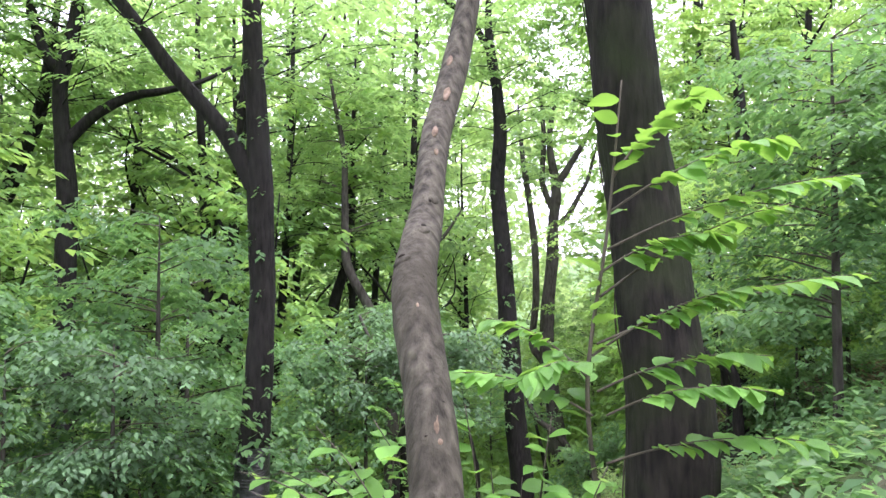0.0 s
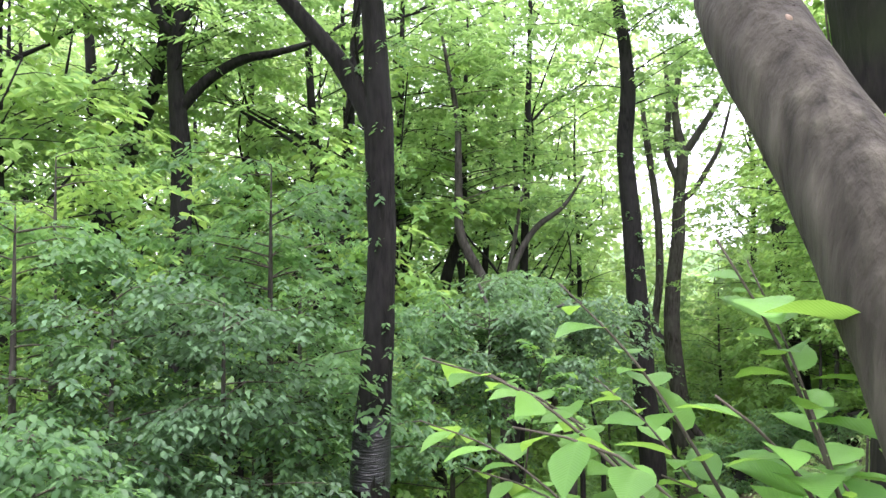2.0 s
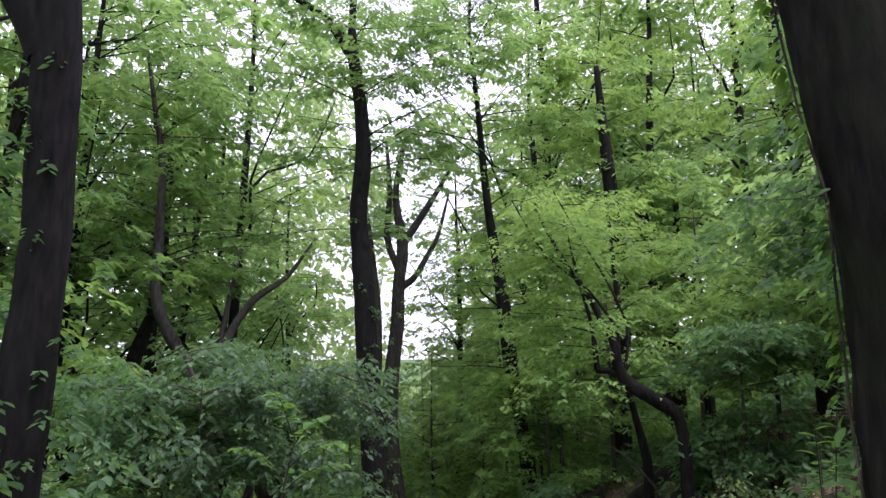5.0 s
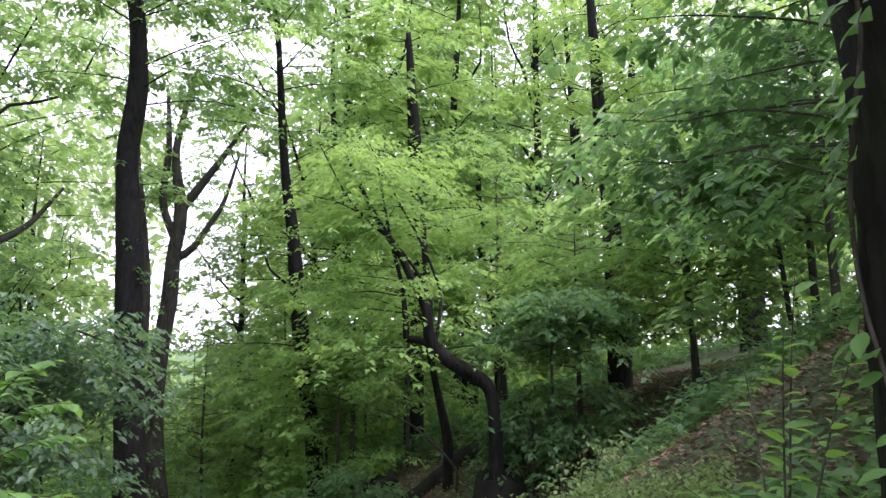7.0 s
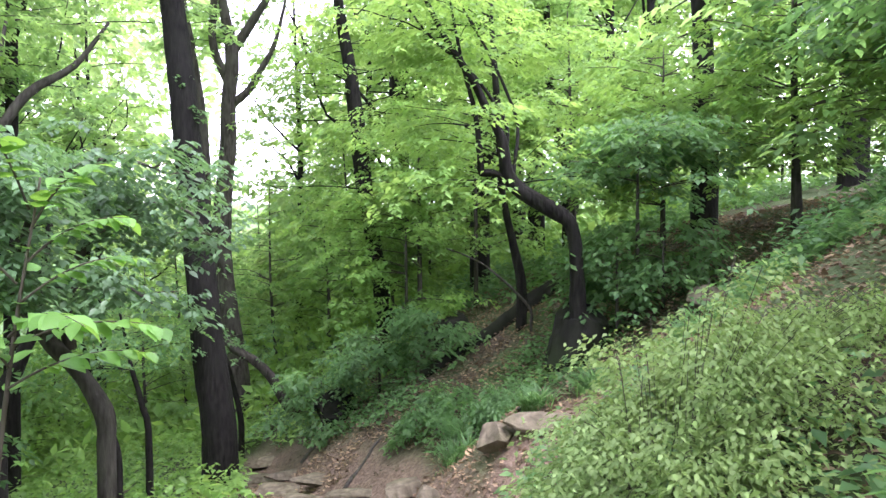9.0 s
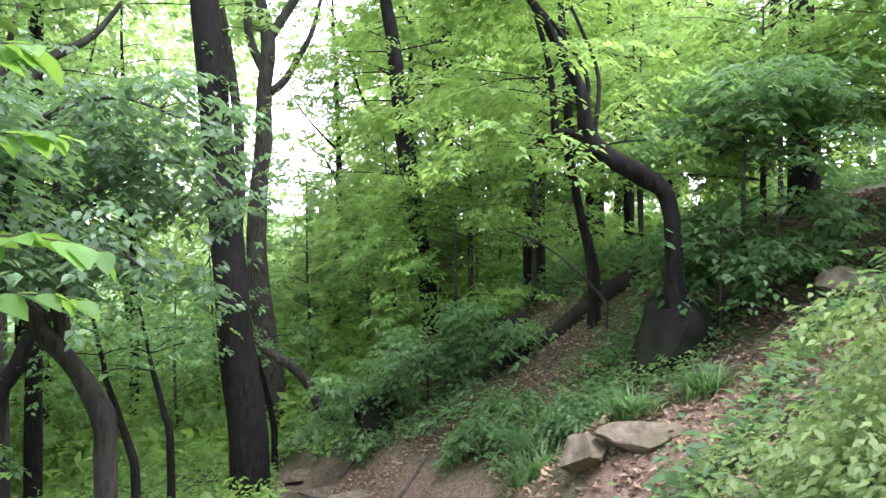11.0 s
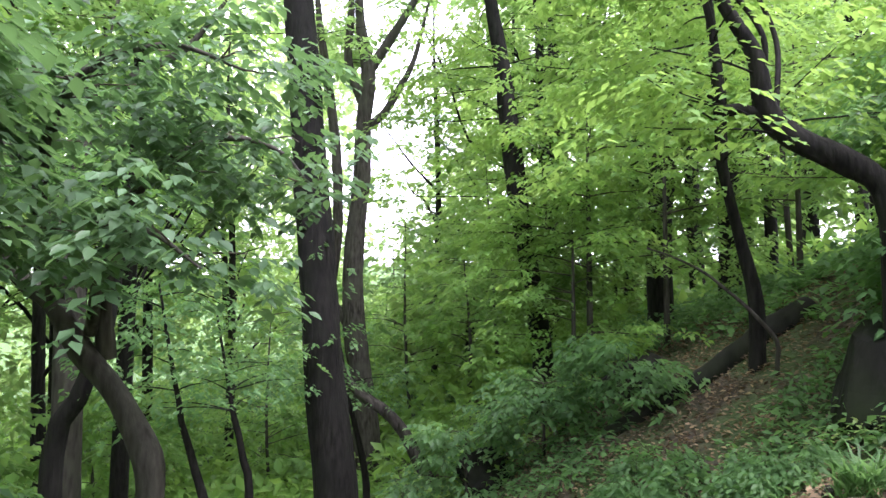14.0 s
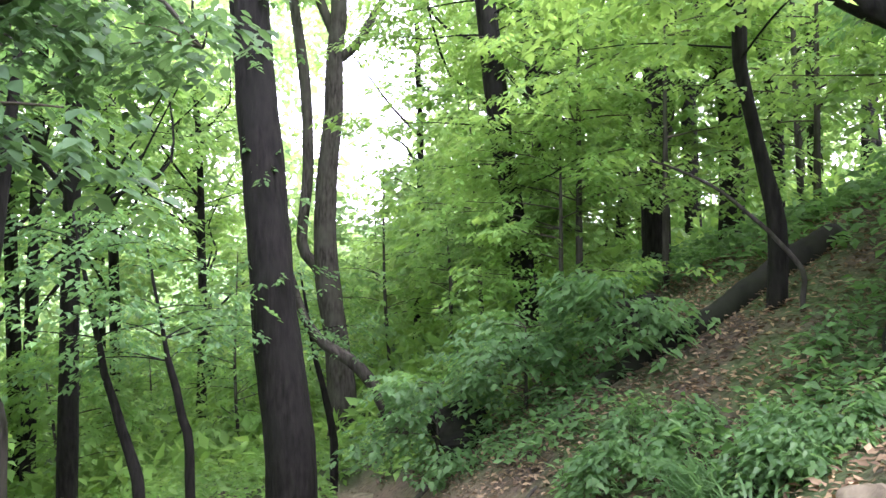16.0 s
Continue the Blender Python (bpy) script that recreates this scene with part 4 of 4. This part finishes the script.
def leafy_plant(name, label, stems, per, size, category="shrub", gap=0.0):
    """A plant of a few stems, with each broad leaf a part of its own."""
    top = tagged(new(name), label, category)
    top.location = stems[0][0][:3]
    o = Vector(top.location)
    r = random.Random(len(label) * 7 + per)
    for s in stems:
        v, f = tube(s, 6, 0.06, 0.03)
        part("stem", (v - np.array(o), f), BARK_TWIG, top)
        c = smooth_path(s, 0.02)[:, :3]
        k0 = int(len(c) * gap)
        for i in range(per):
            k = k0 + int((len(c) - k0 - 2) * (i + r.random() * 0.6) / per)
            p, t = Vector(c[k]), Vector(c[min(k + 1, len(c) - 1)] - c[k])
            t.normalize()
            out = t.cross(Vector((0, 0, 1)))
            if out.length < 0.2:
                a = i * 2.4
                out = Vector((math.cos(a), math.sin(a), 0))
            out = out.normalized() * (1 if i % 2 else -1)
            d = (t * 0.55 + out * r.uniform(0.5, 1.1) + Vector((r.uniform(-0.2, 0.2), r.uniform(-0.2, 0.2), r.uniform(-0.55, 0.0)))).normalized()
            nrm = Vector((r.gauss(0, 0.25), r.gauss(0, 0.25), 1))
            sd = d.cross(nrm).normalized()
            nr = sd.cross(d)
            sc = size * r.uniform(0.65, 1.2)
            ob = new("leaf", NEAR_LEAF)
            ob.parent = top
            ob.matrix_basis = Matrix(((sd.x, d.x, nr.x, p.x - o.x), (sd.y, d.y, nr.y, p.y - o.y), (sd.z, d.z, nr.z, p.z - o.z), (0, 0, 0, 1))) @ Matrix.Scale(sc, 4)
    return top


def arch(a, b, lift, r0=0.008, n=6, sway=0.0):
    """A stem from a to b that arches up by lift."""
    out = []
    for i in range(n):
        t = i / (n - 1)
        out.append((a[0] + (b[0] - a[0]) * t + sway * math.sin(t * 5), a[1] + (b[1] - a[1]) * t + sway * math.cos(t * 4), a[2] + (b[2] - a[2]) * t + lift * 4 * t * (1 - t), r0 * (1 - 0.8 * t)))
    return out


g = on_ground(0.25, 2.6, 0.03)
root = (0.25, 2.6, g)
leafy_plant("broad_leaf_shrub", "fresh green shrub with broad pointed leaves around the grey trunk",
            [arch(root, p, l) for p, l in (((-0.76, 2.62, 0.86), 0.35), ((-0.58, 2.42, 0.78), 0.35), ((-0.5, 2.75, 1.0), 0.25), ((-0.3, 2.3, 0.86), 0.3), ((-0.25, 2.5, 1.08), 0.25), ((0.1, 2.15, 0.86), 0.25),
             ((0.08, 2.55, 1.12), 0.2), ((0.4, 2.3, 0.86), 0.2), ((0.42, 2.7, 1.05), 0.2), ((-0.08, 2.95, 1.05), 0.2), ((-0.66, 2.85, 0.8), 0.3), ((0.6, 2.55, 0.9), 0.2), ((-0.4, 2.2, 0.74), 0.3), ((-0.1, 2.3, 1.0), 0.25), ((-0.86, 3.15, 0.62), 0.3), ((-0.6, 3.3, 0.68), 0.3), ((-0.72, 2.98, 0.55), 0.3), ((-0.4, 3.2, 0.74), 0.25), ((-0.3, 2.75, 0.62), 0.3), ((-0.15, 2.6, 0.72), 0.3), ((0.0, 2.8, 0.66), 0.3), ((0.2, 2.95, 0.78), 0.25), ((0.35, 3.1, 0.7), 0.25), ((0.5, 2.9, 0.62), 0.25))], 20, 0.125, gap=0.42)
g = on_ground(0.74, 3.05, 0.03)
stem = [(0.74, 3.05, g, 0.014), (0.69, 3, 0.4, 0.012), (0.61, 2.95, 1.1, 0.01), (0.69, 2.9, 1.8, 0.007), (0.74, 2.85, 2.4, 0.003)]
leafy_plant("broad_leaf_sapling", "bright green sapling with broad pointed leaves on thin twigs",
            [stem] + [arch(a, b, 0.06, 0.006) for a, b in (((0.63, 2.95, 1), (-0.01, 2.8, 1.2)), ((0.62, 2.95, 1.15), (0.19, 3.1, 1.4)), ((0.63, 2.95, 1.25), (1.29, 2.8, 1.55)), ((0.66, 2.93, 1.5), (1.49, 2.95, 1.9)),
             ((0.66, 2.92, 1.6), (1.14, 2.75, 1.75)), ((0.69, 2.9, 1.85), (1.39, 2.75, 2.15)), ((0.65, 2.95, 1.1), (1.39, 2.95, 1.25)), ((0.69, 2.95, 1), (1.24, 2.65, 1.15)), ((0.63, 2.95, 1.2), (0.29, 2.75, 1.15)), ((0.71, 2.89, 2), (1.14, 2.95, 2.4)),
             ((0.65, 2.95, 1.3), (1.79, 2.9, 1.6)), ((0.69, 2.91, 1.7), (1.69, 2.75, 2)), ((0.69, 2.95, 0.8), (1.49, 2.65, 0.95)))],
            27, 0.13, "sapling", gap=0.25)
g = on_ground(2.1, 7.2, 0.03)
leafy_plant("broad_leaf_shrub", "green shoots with broad leaves beside the large tree",
            [arch((2.1, 7.2, g), p, 0.15) for p in ((1.75, 7.2, -0.55), (1.9, 7.0, 0.05), (2.2, 7.1, 0.3), (2.5, 7.0, 0.05), (2.4, 7.5, -0.1), (1.9, 7.5, -0.6), (2.6, 7.4, -0.3))], 15, 0.1, gap=0.4)
g = on_ground(-0.75, 10.4, 0.03)
leafy_plant("broad_leaf_sapling", "bright green sapling with long leaves leaning over the trail edge",
            [[(-0.75, 10.4, g, 0.02), (-0.8, 10.3, -2.0, 0.016), (-0.7, 10.2, -1.0, 0.011), (-0.55, 10.1, -0.1, 0.005)]] +
            [arch(a, b, 0.08, 0.007) for a, b in (((-0.72, 10.2, -1.1), (-0.05, 10.25, -1.0)), ((-0.7, 10.2, -0.9), (0.0, 10.0, -0.85)), ((-0.66, 10.18, -0.7), (-0.1, 10.3, -0.5)), ((-0.62, 10.15, -0.5), (-0.15, 10.0, -0.3)),
             ((-0.6, 10.15, -0.35), (-0.3, 9.8, -0.05)), ((-0.7, 10.2, -1.0), (-0.9, 9.7, -0.8)), ((-0.66, 10.18, -0.6), (-1.1, 10.0, -0.3)), ((-0.7, 10.2, -0.85), (-0.4, 9.6, -0.75)), ((-0.6, 10.1, -0.25), (-0.8, 9.7, 0.15)))],
            20, 0.13, "sapling", gap=0.25)

# ---- pale spreading shrubs on the bank ----


def mound(name, label, x, y, r, h, count, size, leaf):
    """A shrub of many thin arching stems with small leaves."""
    g = on_ground(x, y, 0.02)
    top = tagged(new(name), label, "shrub", "shrubs on the bank")
    top.location = (x, y, g)
    stems, C, H = [], [], []
    for i in range(count):
        a = rng.random() * 2 * np.pi
        q = rng.random() ** 0.6 * r
        hz = h * math.sqrt(max(0.05, 1 - (q / r) ** 2)) * (0.5 + 0.7 * rng.random() ** 1.5)
        ex, ey = q * math.cos(a), q * math.sin(a)
        ez = hz + float(ground_z(x + ex, y + ey)) - g
        p = arch((0.15 * math.cos(a), 0.15 * math.sin(a), 0), (ex, ey, ez), 0.12, 0.003)
        stems.append(tube(p, 4, 0.15, 0))
        for k in range(5):
            f = 0.4 + 0.6 * (k + rng.random()) / 5
            j = min(int(f * 5), 4)
            C.append(np.array(p[j][:3]) + (np.array(p[j + 1][:3]) - np.array(p[j][:3])) * (f * 5 - j))
            H.append(a + rng.normal(0, 0.9))
    tagged(part("branch", joined(stems), BARK_TWIG, top), kind="stuff")
    C = np.array(C)
    green = sprays(C, flat_heading(np.array(H)), 0.16 + 0.18 * rng.random(len(C)), 40, size, 0.3, 0.6, 0.1, LEAF4, 0.4)
    tagged(part("foliage", green, leaf, top, smooth=False), kind="stuff")
    return top


mound("spreading_shrub", "pale green spreading shrub with small leaves on the bank", 2.35, 9.0, 1.0, 1.05, 140, 0.038, LEAF_SHRUB)
mound("spreading_shrub", "pale green spreading shrub with small leaves on the bank", 3.25, 9.2, 0.85, 0.4, 100, 0.038, LEAF_SHRUB)
mound("low_shrub", "dark green low shrub below the boulder", 5.0, 14.3, 0.55, 0.3, 16, 0.065, LEAF_SHADE)
mound("low_shrub", "green low shrub beside the dirt trail", 4.5, 15.6, 0.6, 0.3, 16, 0.075, LEAF_SHADE)

# ---- stones, boulder and dark shapes for shade on the bank ----


def stone(name, label, x, y, size, material, sink=0.3, turn=0.0, category="rock", z=None):
    """A worn angular stone."""
    bm = bmesh.new()
    bmesh.ops.create_icosphere(bm, subdivisions=4, radius=1.0)
    rr = random.Random(int(x * 100 + y * 37))
    cuts = [(Vector((rr.gauss(0, 1), rr.gauss(0, 1), rr.gauss(0, 0.8))).normalized(), rr.uniform(0.48, 0.78)) for _ in range(9)]
    sd = Vector((x * 3.1, y * 1.7, size[0]))
    for v in bm.verts:
        c = v.co.copy()
        for nrm, d in cuts:
            over = c.dot(nrm) - d
            if over > 0:
                c -= nrm * over * 0.99
        c *= 1.3 + noise.noise(c * 2.3 + sd) * 0.12 + noise.noise(c * 7 + sd) * 0.04
        v.co = Vector((c.x * size[0], c.y * size[1], c.z * size[2]))
    me = bpy.data.meshes.new(name)
    bm.to_mesh(me)
    bm.free()
    ob = part(name, me, material)
    zz = float(ground_z(x, y)) + size[2] * (1 - 2 * sink) if z is None else z
    ob.matrix_basis = Matrix.Translation((x, y, zz)) @ pose(0, 0, 0, 0, 0, turn)
    return tagged(ob, label, category)


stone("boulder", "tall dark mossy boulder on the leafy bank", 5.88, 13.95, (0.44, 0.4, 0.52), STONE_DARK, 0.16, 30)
stone("boulder", "grey weathered slab of rock on the bank", 7.2, 12.45, (0.42, 0.34, 0.2), STONE, 0.25, -20)
stone("rock", "pale smooth rock beside the dirt trail", 3.9, 12.9, (0.24, 0.19, 0.17), STONE, 0.3, 15)
stone("rock", "pale flat rock sunk into the dirt", 4.35, 12.6, (0.4, 0.25, 0.1), STONE, 0.45, -10)
stone("rock", "grey rock beside the dirt trail", 3.4, 13.6, (0.26, 0.2, 0.14), STONE, 0.3, 60)
stone("rock", "grey stone below the trail", 0.3, 15.6, (0.3, 0.25, 0.25), STONE, 0.25, 10)
for x, y, s in ((3.3, 15.6, 0.4), (2.7, 16.4, 0.45), (3.3, 17.3, 0.4), (2.8, 18.2, 0.45), (3.4, 19.2, 0.4), (3.1, 20.3, 0.42), (3.6, 21.6, 0.4), (3.6, 14.5, 0.35)):
    stone("trail_stone", "brown flat stone step in the dirt trail", x, y, (s, s * 0.65, 0.09), STONE, 0.3, x * 50)
# Dark tube added in place of the shadowed edge of the ridge.
RIDGE_EDGE = [(5.2, 17.2), (5.8, 17.05), (6.5, 16.85), (7.2, 16.72), (7.9, 16.6)]
tagged(part("ridge_shade_log", tube([(x, y, float(ground_z(x, y)) + 0.04, r) for (x, y), r in zip(RIDGE_EDGE, (0.1, 0.13, 0.15, 0.17, 0.18))], 20, 0.05, 0.12, 0.08, 3), STONE_DARK), "dark log shape standing in for the shaded edge of the bank", "log")
# Dark lump added where the hollow under the ridge lies in shade.
stone("hollow_mound", "dark mound standing in for the shaded hollow on the bank", 6.6, 18.6, (0.9, 0.5, 0.3), STONE_DARK, 0.3, 60, "stump")
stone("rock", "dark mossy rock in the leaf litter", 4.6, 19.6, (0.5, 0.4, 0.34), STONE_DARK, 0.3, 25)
for x, y, a, ln in ((3.3, 16.2, 20, 0.8), (3.0, 18.0, 150, 0.9), (3.6, 19.2, 10, 1.0), (2.9, 14.6, 170, 0.7), (4.4, 13.2, 30, 0.6)):
    h = Vector((math.cos(radians(a)), math.sin(radians(a)), 0))
    pts = []
    for i in range(6):
        q = (x + h.x * ln * i / 5, y + h.y * ln * i / 5)
        pts.append((q[0], q[1], float(ground_z(*q)) + 0.02 + 0.02 * math.sin(i * 2), 0.035 - 0.004 * i))
    tagged(part("tree_root", tube(pts, 8, 0.06, 0.1), BARK_PALE), "grey-brown root crossing the dirt trail", "root")

# ---- herbs, grass and fallen leaves on the ground ----


def spread(count, box, keep):
    x, y = box[0] + (box[1] - box[0]) * rng.random(count), box[2] + (box[3] - box[2]) * rng.random(count)
    k = keep(x, y)
    return x[k], y[k]


def herbs(name, label, count, box, keep, m, size, leaf, height=0.22):
    x, y = spread(count, box, keep)
    n = len(x)
    z = ground_z(x, y)
    a = rng.random((n, m)) * 2 * np.pi
    rr = rng.random((n, m)) * 0.16
    P = np.stack([x[:, None] + rr * np.cos(a), y[:, None] + rr * np.sin(a), z[:, None] + height * (0.15 + rng.random((n, m)) * rng.random((n, 1)) * 1.3)], -1)
    D = np.stack([np.cos(a), np.sin(a), -0.1 + 0.4 * rng.normal(0, 1, (n, m))], -1)
    N = rng.normal(0, 0.35, (n, m, 3)) + np.array([0, 0, 1])
    S = size * (0.5 + rng.random((n, m)))
    return tagged(part(name, leaves(P.reshape(-1, 3), D.reshape(-1, 3), N.reshape(-1, 3), S.ravel()), leaf, smooth=False), label, "plants", kind="stuff")


def bank_side(x, y):
    side = x - trail_x(y)
    return (trodden(x, y) < 0.35) & (rough(x * 1.3 + 2, y * 1.3) > np.where((side > 2.0) & (y > 13), 0.35, 0.1)) & (np.hypot(x - 0.06, y - 1.42) > 0.2)


herbs("herb_layer", "low green herbs covering the bank", 11000, (-1.5, 10, 5, 22), bank_side, 7, 0.1, LEAF_SHADE, 0.22)
herbs("herb_layer", "pale green herbs on the sunny bank", 12000, (1.2, 10.5, 5.0, 15.0), lambda x, y: bank_side(x, y) & (np.sin(x * 1.7 + np.sin(y * 1.3)) + np.sin(y * 2.1 + x) * 0.7 + 0.9 - np.maximum(x - 5.0, 0) * 0.6 - np.maximum(7.0 - y, 0) * 0.9 - np.maximum(y - 12.5, 0) * 0.9 > 0), 8, 0.05, LEAF_SHRUB, 0.18)
herbs("herb_layer", "green undergrowth on the valley side", 15000, (-13, 7, 6, 38), lambda x, y: (trodden(x, y) < 0.3) & (x < np.where(y > 19, 7, trail_x(y) - 0.9)), 6, 0.15, LEAF_FRESH, 0.5)
herbs("herb_layer", "leafy green weeds on the bank beside the large tree", 2600, (2.3, 9, 5.6, 11.5), lambda x, y: (trodden(x, y) < 0.3) & (rough(x * 0.8 + 5, y * 0.8) > -0.15), 9, 0.1, LEAF_SHADE, 0.42)
herbs("herb_layer", "green undergrowth on the upper bank", 6000, (7.5, 22, 16, 36), lambda x, y: (trodden(x, y) < 0.3), 6, 0.15, LEAF_SHADE, 0.4)
herbs("herb_layer", "green undergrowth beside the start of the trail", 8000, (-14, 7, -9, 6.1), lambda x, y: (np.abs(x - trail_x(y)) > 0.7) & (rng.random(len(x)) < np.clip(1.3 - np.hypot(x / 11, y / 11), 0, 1)), 6, 0.12, LEAF_SHADE, 0.25)
lx, ly = spread(70000, (0, 11.5, 5.5, 22), lambda x, y: (x > trail_x(y) - 1.5) & ((rough(x * 0.9, y * 0.9 + 4) > -0.5 + 0.6 * (trodden(x, y) > 0.5)) | (x > trail_x(y) + 2.2)))
n = len(lx)
litter = leaves(np.stack([lx, ly, ground_z(lx, ly) + 0.015 + 0.03 * rng.random(n)], -1), np.stack([rng.normal(0, 1, n), rng.normal(0, 1, n), rng.normal(0, 0.25, n)], -1),
                rng.normal(0, 0.3, (n, 3)) + np.array([0, 0, 1]), 0.04 + 0.055 * rng.random(n))
tagged(part("leaf_litter", litter, LEAF_DRY, smooth=False), "brown fallen leaves scattered over the bank", "leaves", kind="stuff")
BLADE = (np.array([(-0.02, 0, 0), (0.02, 0, 0), (-0.022, 0.4, 0.0), (0.022, 0.4, 0.0), (-0.016, 0.75, -0.14), (0.016, 0.75, -0.14), (-0.004, 1.0, -0.42), (0.004, 1.0, -0.42)]),
         np.array([(0, 1, 3, 2), (2, 3, 5, 4), (4, 5, 7, 6)]))
for cx, cy in ((4.05, 14.1), (5.2, 12.75), (4.5, 13.0), (4.4, 14.6), (6.1, 12.1)):
    n = 240
    a = rng.random(n) * 2 * np.pi
    bx, by = cx + rng.normal(0, 0.09, n), cy + rng.normal(0, 0.09, n)
    out = 0.35 + 0.5 * rng.random(n)
    blades = leaves(np.stack([bx, by, ground_z(bx, by) - 0.01], -1), np.stack([np.cos(a) * out, np.sin(a) * out, 0.9 + 0 * a], -1), np.stack([-np.cos(a), -np.sin(a), 0.5 + 0 * a], -1), 0.22 + 0.22 * rng.random(n), BLADE)
    tagged(part("grass_tuft", blades, LEAF_SHADE, smooth=False), "tuft of arching green grass on the bank", "grass", kind="stuff")

# ---- vine on the large tree ----
vine = tagged(new("climbing_vine"), "bright green vine leaves climbing the large dark trunk", "vine")
VP = smooth_path(R_TRUNK, 0.02)
vine.location = VP[0, :3]
vr = random.Random(3)
pts = []
for i in range(24):
    k = int(len(VP) * (0.02 + 0.50 * i / 23))
    a = radians(142) + 0.25 * math.sin(i * 0.9)
    r = float(VP[k, 3]) * 1.1
    pts.append((float(VP[k, 0]) + r * math.cos(a), float(VP[k, 1]) + r * math.sin(a), float(VP[k, 2]), 0.008))
tv, tf = tube(pts, 6, 0.05, 0.05)
part("stem", (tv - VP[0, :3], tf), BARK_TWIG, vine)
line = smooth_path(pts, 0.02)
for i in range(220):
    p = Vector(line[int(len(line) * vr.random()), :3])
    k = int(np.argmin(np.abs(VP[:, 2] - p.z)))
    outw = Vector((p.x - VP[k, 0], p.y - VP[k, 1], 0)).normalized()
    across = Vector((-outw.y, outw.x, 0))
    p = p + across * vr.gauss(0, 0.05) + outw * vr.uniform(0.0, 0.05)
    d = (across * vr.choice((-1, 1)) * vr.uniform(0.3, 1) + Vector((0, 0, -vr.uniform(0.1, 0.9))) + outw * 0.5).normalized()
    nrm = (outw + Vector((0, 0, 0.7)) + Vector((vr.gauss(0, 0.3), vr.gauss(0, 0.3), 0))).normalized()
    sd = d.cross(nrm).normalized()
    nr = sd.cross(d)
    q = p - vine.location
    ob = new("leaf", NEAR_LEAF)
    ob.parent = vine
    ob.matrix_basis = Matrix(((sd.x, d.x, nr.x, q.x), (sd.y, d.y, nr.y, q.y), (sd.z, d.z, nr.z, q.z), (0, 0, 0, 1))) @ Matrix.Scale(vr.uniform(0.06, 0.11), 4)

# ---- small stones on the dirt ----
px_, py_ = spread(9000, (-0.5, 6, 6, 24), lambda x, y: trodden(x, y) > 0.4)
n = len(px_)
OCT = np.array([(1, 0, 0), (0, 1, 0), (-1, 0, 0), (0, -1, 0), (0, 0, 0.7), (0, 0, -0.7)], float)
OF = np.array([(0, 1, 4), (1, 2, 4), (2, 3, 4), (3, 0, 4), (1, 0, 5), (2, 1, 5), (3, 2, 5), (0, 3, 5)])
sz = 0.006 + 0.022 * rng.random(n) ** 3
PV = np.stack([px_, py_, ground_z(px_, py_) + sz * 0.2], -1)[:, None] + OCT[None] * sz[:, None, None] * (0.7 + 0.6 * rng.random((n, 6, 1)))
tagged(part("pebbles", (PV.reshape(-1, 3), (np.arange(n)[:, None, None] * 6 + OF[None]).reshape(-1, 3)), STONE, smooth=False), "small brown stones scattered over the dirt trail", "pebbles", kind="stuff")
